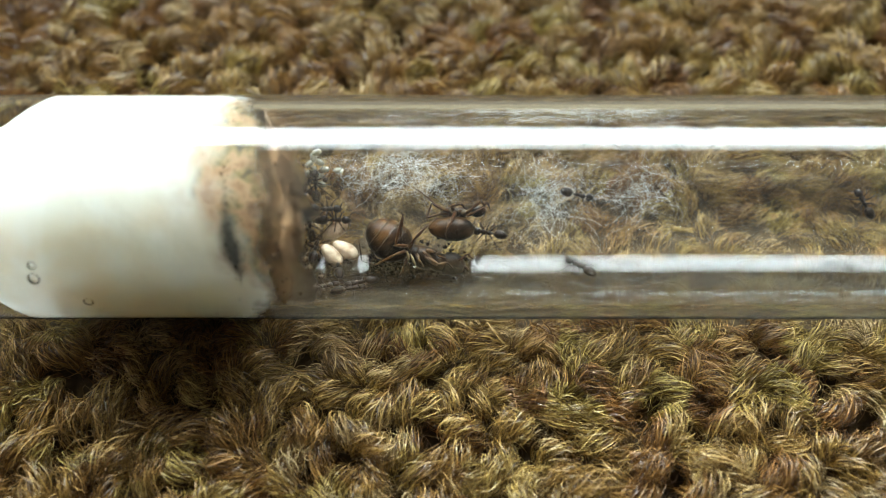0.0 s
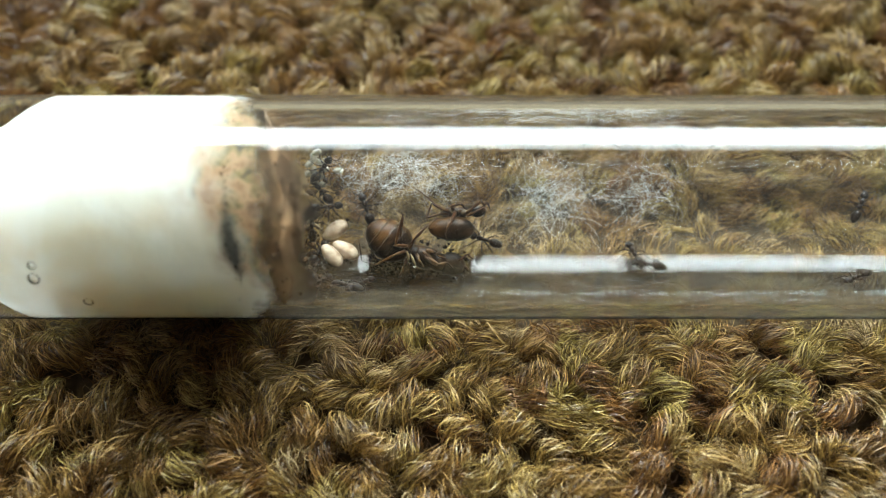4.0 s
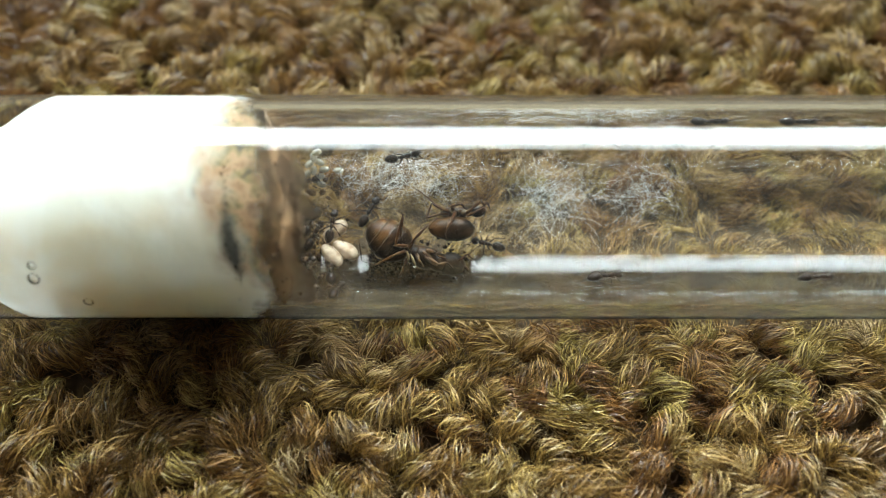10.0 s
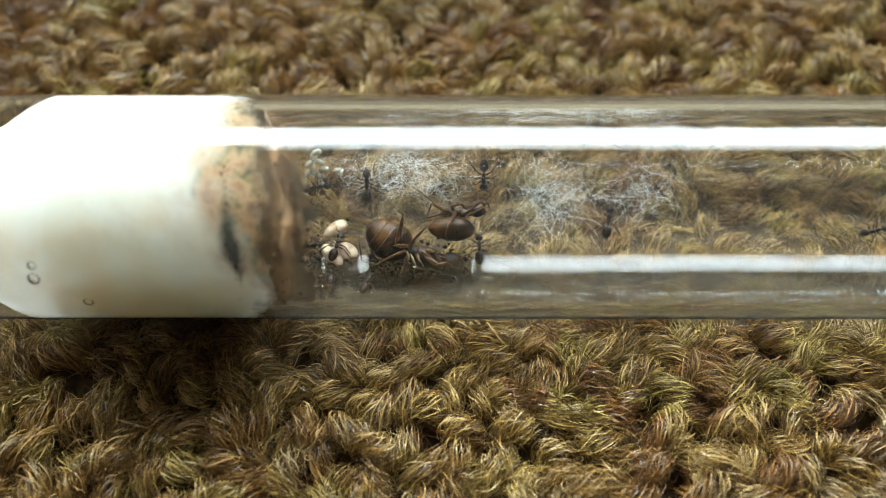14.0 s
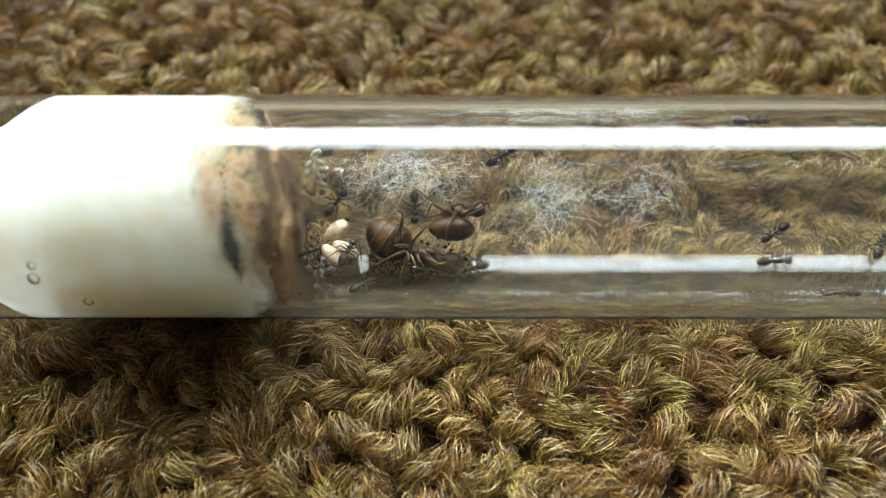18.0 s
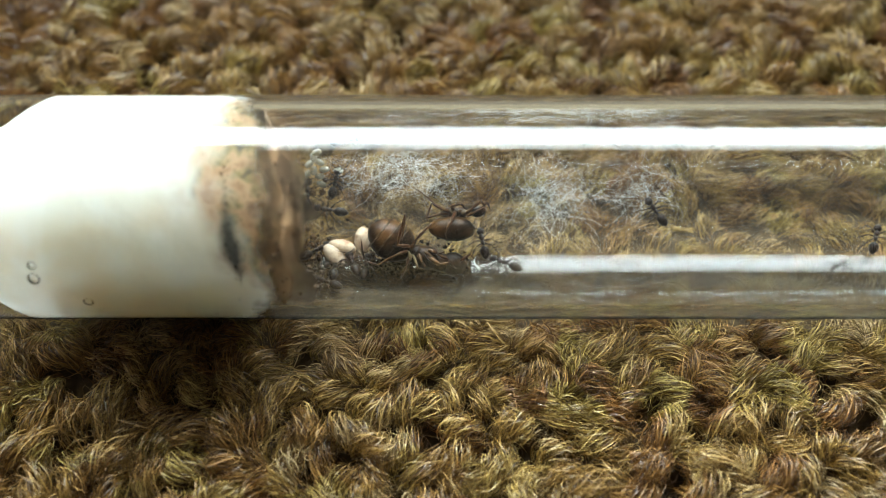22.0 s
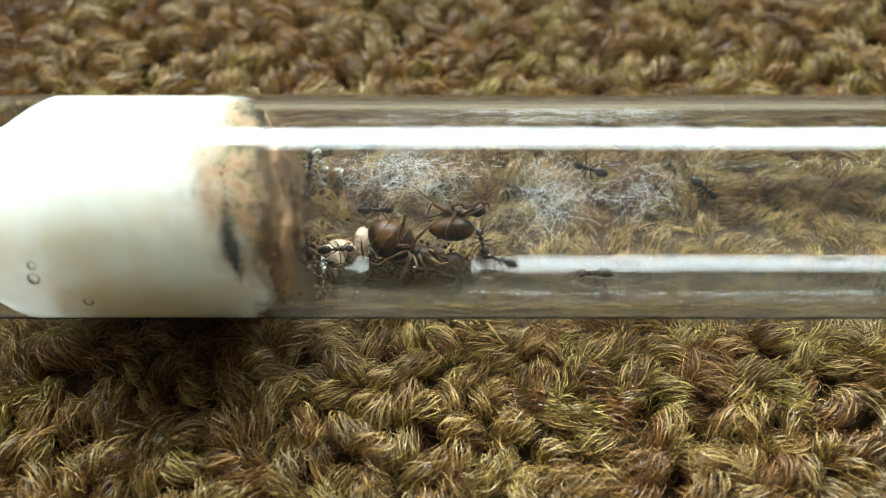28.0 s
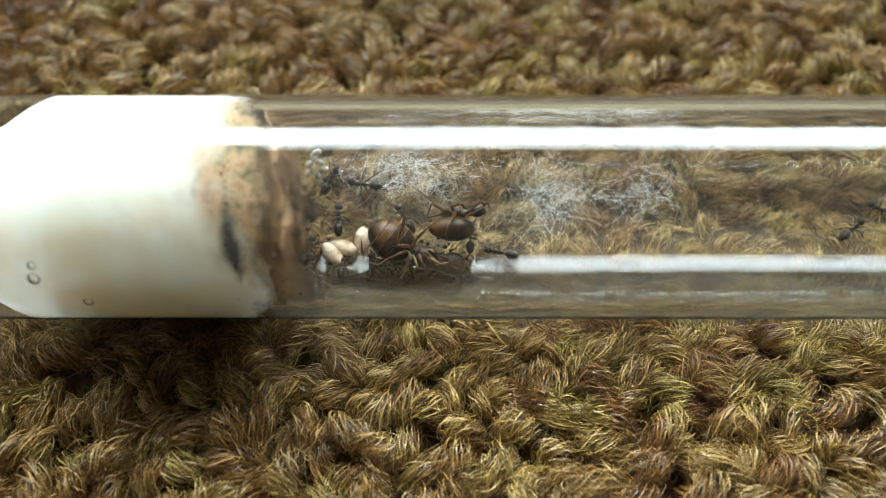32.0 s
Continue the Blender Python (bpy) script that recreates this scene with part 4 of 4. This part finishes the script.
def motions():
    crew = [WORKER] + [copy_thing(WORKER, place(0, 0, 0)) for k in range(15)]
    crawl(crew[0], [
        (0, 33.62, -55.5, 120), (1, 33.62, -56.3, 125), (2, 33.44, -56.3, 110), (3, 33.45, -59.5, 130), (3.5, 33.35, -57.1, 110),
        (5.5, 32.99, -61.1, -57), (6, 34.16, -75.4, -50), (6.5, 34.76, -77.9, 60), (7, 34.43, -71.7, 160), (7.5, 37.38, -71.2, 0),
        (10, 38.74, -71.2, -135), (16, 37.71, -79.6, -186), (16.5, 33.38, -76.2, -6), (17, 37.26, -79.6, -14), (17.6, 37.16, -83.9, -174),
        (18, 34.68, -86.1, -300), (18.5, 33.43, -94.4, -152), (19, 34.14, -88.4, -280), (19.5, 33.72, -95.4, -280), (20, 33.83, -93, -280),
        (20.5, 33.96, -91.6, -280), (21, 34.01, -93, -275), (21.5, 34.08, -87, -280), (22, 34.3, -80.9, -290), (22.5, 37.26, -79.6, -244),
        (23.5, 35.01, -42.9, -224), (24, 32.74, -25.3, -260), (24.6, 36.98, -63.1, -119), (25, 34.52, -98.3, 60), (25.5, 36.87, -75.4, 159),
        (27.5, 34.86, -69.2, 6), (28, 37.42, -67.2, 31), (31.5, 36.98, -59.1, 183), (32, 35.03, -59.9, 150),
    ])
    crawl(crew[1], [
        (0, 10.68, -49, -15), (0.5, 13.82, -55.9, -41), (1, 16.45, -74.6, -10), (1.5, 6.27, -105, 14), (2, 9.34, -98.8, 10), (2.5, 9.42, -99.8, 10),
        (3, 13.75, -115, 170), (3.5, 15.1, -99.8, 117), (5.5, 14, -82.6, 100), (6, 4.49, -97.8, 130), (6.5, 7.36, -101.9, -7), (7, 7.01, -100.3, 75),
        (7.5, 8.18, -73.7, 95), (8, 11.07, -119.6, 180), (8.5, 11.98, -113.7, 185), (9, 11.84, -114.3, 360), (9.5, 11.98, -113.7, 365),
        (10, 12.46, -113.7, 370), (10.5, 17.93, -128.1, 372), (11, 28.96, -108.4, 420), (11.5, 34.01, -93, 377), (12, 34.64, -94.4, 540),
        (12.5, 31.01, -77.9, 560), (13, 19.53, -112.5, 565), (13.5, 13.58, -138, 453), (14, 13.18, -68.4, 440), (14.5, 15.1, -35.8, 619),
        (16.5, 13.89, -85.2, 780), (17, 22.42, -98.3, 890), (17.5, 24.9, -100.3, 717), (18, 25.94, -99.8, 723), (18.5, 25.94, -99.8, 601),
        (19, 24.95, -114.3, 535), (19.5, 29.52, -101.9, 417), (20, 31.07, -82.6, 440), (20.5, 30.56, -133.6, 378), (21, 35.35, -121, 418),
        (24, 38.61, -79.6, 418), (32, 38.61, -79.6, 418),
    ])
    crawl(crew[2], [
        (0, 10.66, -104, 140), (0.5, 13.03, -101.9, -29), (1, 15.17, -111.3, 0), (1.5, 17.93, -124.8, -25), (2, 21.78, -139.2, 21),
        (2.5, 27.55, -121, 29), (3, 32.48, -99.3, 160), (3.5, 32.44, -96.3, 245), (4.2, 31.01, -121, 194), (5.5, 21.78, -139.2, 180),
        (6, 15.45, -139.2, 167), (6.5, 11.52, -131.7, 46), (7, 14.96, -103.4, 70), (7.5, 20.08, -59.5, 100), (8, 18.19, -34.9, 110),
        (8.5, 20.17, 19.8, 67), (9, 21.05, 19.8, 0), (9.5, 20.17, 19.8, 3), (10, 26.05, 22, 0), (10.5, 31.79, -44.5, -85), (11, 31.95, -59.5, -235),
        (11.5, 32.27, -59.5, -235), (12, 32.45, -59.5, -235), (12.5, 32.9, -63.1, -235), (13, 36.51, -67.2, -164), (16, 27.63, -88.4, -176),
        (16.5, 20.39, -92.5, -180), (17, 26.49, -69.2, -190), (17.5, 26.24, -72.1, -180), (18, 26.43, -76.2, -145), (18.5, 32.42, -69.6, -174),
        (19, 21.02, -79.6, -180), (19.5, 12.55, -105, -150), (20, 6.22, -106.1, -205), (20.5, 6.01, -97.8, -205), (21, 5.32, -100.8, -195),
        (22, 4.84, -100.8, -208), (23, 4.49, -98.3, -205), (31, 4.49, -97.8, -202), (31.5, 4.45, -97.8, -195), (32, 4.56, -92, -195),
    ])
    crawl(crew[3], [
        (0, 38.74, -71.2, 180), (0.5, 36.93, -71.2, 184), (1, 25.23, -77.9, 205), (1.5, 27.16, -93.5, 380), (2, 30.73, -59.5, 415),
        (2.5, 25.69, -55.1, 527), (3, 19.13, -42.9, 485), (3.5, 19.54, -117.6, 502), (5.5, 3.72, -19.2, 617), (6, 2.98, -44.9, 691),
        (6.5, 4.35, -51, 738), (7, 6.77, -44.5, 840), (7.5, 17.34, -52.6, 815), (8, 19.44, -79.6, 945), (8.5, 16.71, -101.9, 919),
        (9, 6.9, -128.9, 900), (9.5, 14.77, -131.7, 728), (10, 28.64, -115, 725), (10.5, 33.36, -96.8, 750), (11, 34.11, -89.3, 780),
        (11.5, 34.55, -79.6, 744), (12, 36.93, -71.2, 616), (16.5, 34.87, -139.2, 533), (17, 27.7, -131.7, 360), (17.5, 28.52, -133.6, 321),
        (18, 29.38, -139.2, 180), (18.5, 27.69, -139.2, 180), (19, 27.79, -136.8, 180), (19.5, 30.47, -133.6, 16), (20, 35.78, -121, 16),
        (21, 35.78, -121, 167), (21.5, 26.71, -104, 160), (22, 17, -61.1, 125), (22.5, 22.4, -102.9, -43), (23, 26.94, -136.8, 0),
        (23.5, 23.3, -131.7, 170), (24, 23.3, -124, 130), (24.5, 22.89, -120.3, 90), (25, 33.34, -76.2, 35), (25.5, 28, -131.7, 151),
        (27.5, 19.2, -91.6, 75), (28, 20.81, -44.1, -39), (28.5, 28.79, -96.3, -8), (29, 34.8, -102.9, -166), (29.5, 20.06, -131.7, -343),
        (30, 28.81, -110.1, -325), (30.5, 32.41, -77.9, -311), (31, 31.91, -80.9, -350), (31.5, 32.06, -82.6, -320), (32, 32.56, -73.7, -320),
    ])
    crawl(crew[4], [
        (0, -9.98, -41, 90), (4, -9.45, -26.6, 54), (7, -7.94, -3.9, 55), (8, -5.98, 27.4, 0), (8.5, -5.53, 27.5, 0), (9, -5.61, 27.5, 0),
        (9.5, -4.91, 27.5, 0), (10, -3.1, -14.3, 15), (11, 2.79, 11.6, -24), (12, 11.48, -14.3, -190), (12.5, 9.33, -22.5, -240),
        (13, 9.06, -21.4, -245), (13.5, 3.85, -17.1, -160), (14, 3.19, -32, -90), (14.5, 2.55, -66, -80), (16.5, 3.94, -66, -60),
        (17, 2.96, -63.7, -160), (17.6, 3.82, -36.4, -289), (18, 4.45, -14.3, -320), (18.5, 2.96, -28.1, -300), (19.5, -3.49, 22.7, -138),
        (21, -7.94, -3.9, -315), (23.5, -5.12, 27.4, -360), (24, -4.79, 27.4, -400), (24.5, -3.46, 27.4, -356), (25, -2.85, 27.4, -360),
        (25.5, -2.02, 27.4, -360), (27.3, 9.13, 11.6, -424), (28, 11.52, -26.6, -560), (28.5, 12.4, -42.9, -600), (29, 13.55, -80.4, -600),
        (29.6, 9.66, -72.9, -585), (30, 5.98, -42.4, -615), (30.5, 11.25, -85.8, -570), (31, 1.84, -16.5, -580), (31.5, -1.47, -39.2, -510),
        (32, -6.15, -39.2, -550),
    ], 0.1, 0.8)
    crawl(crew[5], [
        (0, -6.24, -121, 200), (1, -4.77, -133.6, 180), (3, -6.64, -124.8, 193), (6, -7.9, -127.2, 60), (9, -7.86, -130.7, 80),
        (13, -7.99, -130.7, 60), (14, -5.8, -121, 80), (16, -6.21, -124.8, 80), (20, -5.8, -121, 30), (22, -6.02, -102.9, 85),
        (23, -6.81, -128.9, 30), (24, -1.04, -121, 10), (24.5, 3.76, -114.3, 8), (25, 6.93, -110.7, 20), (25.5, 7.06, -106.1, 20),
        (27.3, 13.37, -114.3, 168), (28, 11.67, -111.3, 180), (28.5, 12.38, -116.2, 0), (29, 13.33, -102.9, -42), (29.5, 15.85, -121, 54),
        (30, 20.75, -66.3, 55), (30.5, 23.35, -71.2, -16), (31, 27.54, -80.9, 25), (31.5, 35.12, -71.2, 28), (32, 36.98, -63.1, 28),
    ])
    crawl(crew[6], [
        (0, -8.67, -68.4, 0), (1, -6.44, -61.5, 4), (1.5, -3, -59.7, 0), (2, -7.15, -64.3, -180), (2.5, -4.65, -68.4, -27), (3, -1.64, -84.2, 0),
        (3.5, -4.64, -73.1, 126), (5.5, -8.73, -20.8, -15), (6.2, -6.32, -20.8, -47), (6.5, -2.1, -57.4, -45), (7, -2.33, -57.9, 30),
        (7.5, -5.99, -60.2, 181), (8, -7.02, -58.8, 170), (8.5, -1.74, -63.8, 60), (9, -2.19, -61.5, 70), (9.5, -5.77, -63.8, 60),
        (10, -5.81, -61.5, 60), (10.5, -5.49, -50.1, 60), (11, -5.81, -49.6, 60), (11.5, -5.49, -47.3, 60), (12, -5.65, -41.2, 50),
        (12.5, -6.03, -53.7, 55), (13, -6.21, -51, 55), (13.5, -5.67, -21.9, 90), (14, -5.96, -40.8, 90), (14.5, -6.2, -47.3, 95),
        (16.5, -3.93, -51.9, -20), (17, -1.97, -56, -45), (17.5, -1.61, -51.9, -30), (18, -2.24, -57.9, -90), (18.5, -1.97, -60.2, -90),
        (19, -1.97, -59.2, -90), (19.5, -1.97, -58.3, -90), (20, -7.33, -57, -180), (22, -8.9, -60.2, -190), (25, -3.84, -67.5, -160),
        (26.5, -6.44, -60.2, -202), (27.5, -5.77, -60.2, -360), (28, -5.32, -60.2, -360), (28.5, -5.99, -62.9, -340), (29, -7.16, -59.7, -390),
        (30, -8.36, -68.4, -360), (31, -5.14, -61.5, -360), (31.5, -4.2, -61.5, -360), (32, -3, -66.6, -240),
    ], 0.1, 0.9)
    crawl(crew[7], [
        (0, 3.7, -76.7, 170), (1, 3.23, -86.1, 80), (3.5, 3.51, -81.8, 142), (5.5, 2.75, -83.1, 200), (6, 3.5, -88.4, 53), (6.5, 4.33, -79.6, 165),
        (7, 3.42, -81.3, 162), (8, 3.42, -81.3, 165), (9, 3.64, -84.8, 160), (11, 3.42, -85.2, 165), (11.5, 3.41, -86.6, 150), (12, 3.23, -86.6, 85),
        (12.5, 3.32, -87.5, 85), (13, 3.42, -83.1, 110), (13.5, 2.79, -83.9, 80), (14, 2.87, -88.4, 90), (14.5, 2.74, -88.4, 100),
        (16.5, 2.53, -79.6, 265), (18, 2.25, -105.6, 200), (19, 2.97, -83.9, 90), (20.4, 2.98, -79.6, 90), (21, 3.34, -77.5, 95),
        (22, 3.15, -83.9, 100), (31.5, 3.1, -84.8, 102), (32, 2.16, -79.6, 90),
    ])
    crawl(crew[8], [
        (0, -7.01, -130.7, 20), (3, -6.21, -124.8, 10), (6, -6.27, -117.6, 120), (9, -8.64, -107.2, 95), (13, -8.73, -110.7, 100),
        (19, -8.06, -102.9, 40), (23, -8.49, -104, 100), (28, -8.49, -104, 100), (29, -6.88, -112.5, 90), (30, -7.78, -93, 80),
        (32, -7.89, -101.9, 90),
    ], 0.25)
    crawl(crew[9], [
        (0, -9.3, -59.3, 0), (6, -9.08, -57.4, 10), (9, -8.05, -59.3, 5), (9.6, -8.54, -66.6, -114), (10, -8.7, -74, -280), (11, -8.59, -81.1, -280),
        (12, -8.33, -81.1, -285), (13, -8.32, -83.2, -285), (14, -8.22, -92.9, -285), (16, -7.6, -84.2, -321), (17, -7.08, -83.2, -285),
        (18, -7.35, -98.8, -290), (19, -7.18, -98.2, -275), (20, -7.19, -96.4, -275), (21, -7.08, -100, -275), (22.3, -6.86, -113.3, -240),
        (23, -8.71, -105, -210), (24, -8.19, -98.8, -200), (28, -8.25, -96.4, -355), (29, -8.61, -76.5, -270), (30, -8.02, -104.4, -280),
        (32, -8.18, -68.1, -270),
    ], 0.25, 1.25)
    crawl(crew[10], [
        (0, -10.73, -40.8, 60), (3, -8.78, -49, 90), (5, -10.74, -42.9, 153), (9, -11.08, -39.6, 10), (13, -10.77, -40.8, 30), (16, -8.78, -51, -40),
        (19, -8.52, -55.9, 90), (23, -8.64, -37.9, 70), (24, -9.47, -55.1, 80), (25, -7.39, -41.2, -90), (25.5, -7.38, -38.7, -90),
        (27, -9.98, -25.7, -202), (28, -10.5, -28.4, -280), (29, -8.23, -30.2, -360), (30, -6.87, -26.6, -280), (32, -8.91, -38.7, -300),
    ], 0.25)
    crawl(crew[11], [
        (0, -10.05, -88.4, 80), (6, -9.74, -93, 60), (9, -10.11, -77.5, 80), (13, -10.61, -84.8, 5), (19, -10.38, -91.1, 20), (23, -9.95, -89.3, 40),
        (28, -10.66, -84.8, 100), (32, -10.4, -89.3, 90),
    ], 0.25)
    crawl(crew[12], [
        (0, -10.59, -71.2, 100), (9, -10.32, -70.4, 80), (13, -11.33, -62.3, 10), (19, -10.95, -71.2, 60), (23, -10.61, -44.9, 90),
        (25, -8.78, -69.2, 10), (28, -10.69, -42.9, 80), (32, -10.6, -57.1, 95),
    ], 0.25)
    crawl(crew[13], [
        (0, -8.98, -127.2, 30), (6, -9.64, -118.9, 60), (9, -9.88, -139.2, 80), (13, -9.94, -131.7, 80), (19, -9.83, -121, 120),
        (23, -8.58, -121, 150), (28, -9.12, -139.2, 90), (32, -9.58, -127.2, 100),
    ], 0.25)
    crawl(crew[14], [
        (0, 36.63, 7.5, 142), (3, 34.7, 19.8, 175), (3.5, 31.36, 22, 0), (4.2, 35.84, 22, 0), (7.6, 35.84, 22, 177), (8, 29.41, 24.4, 180),
        (9, 9.9, 20.9, 180), (10, 19.51, 22, 0), (11, 34.17, 22, 0), (14, 34.17, 22, -180), (14.5, 21.86, 22, -180), (16.5, 9.88, 22, -360),
        (17, 13.65, 22, -360), (17.5, 15.79, 22, -360), (18, 22.61, 22, -360), (18.5, 23.99, 22, -353), (19, 23.87, 23.2, -360),
        (19.5, 27.61, 18.8, -369), (20.3, 36.63, 7.5, -357), (28.6, 35.84, 22, -179), (29.5, 22.77, 19.8, -359), (30.3, 35.84, 22, -359),
        (32, 35.84, 22, -359),
    ])
    crawl(crew[15], [
        (0, -8.15, -102.9, 100), (6, -10.52, -108.4, 80), (13, -10.45, -102.9, 70), (19, -9.79, -106.1, 20), (25, -10.03, -108.4, 60),
        (32, -10.28, -109.5, 90),
    ], 0.25)
    walk(COCOONS[0], [(0, lay((-8.57, -1.88, 6.2), 35)), (19, lay((-8.47, -1.88, 6.2), 35)), (21, lay((-6.38, -2.68, 5.9), 84)), (32, lay((-6.38, -2.68, 5.9), 84))])
    walk(COCOONS[1], [(0, lay((-7.68, -3.47, 5.47), -32)), (19, lay((-7.68, -3.47, 5.47), -32)), (21.5, lay((-7.92, -3.25, 5.61), -18)), (32, lay((-7.87, -3.29, 5.58), -18))])
    walk(COCOONS[2], [(0, lay((-8.71, -3.9, 5.17), -50)), (17, lay((-8.71, -3.9, 5.17), -50)), (22, lay((-8.54, -3.9, 5.17), -50)), (32, lay((-8.64, -3.77, 5.27), -50))])
    rest = place(0, 0, AX)
    shift = place(-0.35, 0.0, AX - 0.05, 3, 0, 0)
    walk(QUEEN, [(0.0, rest), (19.4, rest), (20.0, shift), (20.3, shift), (21.0, place(0.15, 0, AX)), (32.0, place(0.15, 0, AX))])


motions()
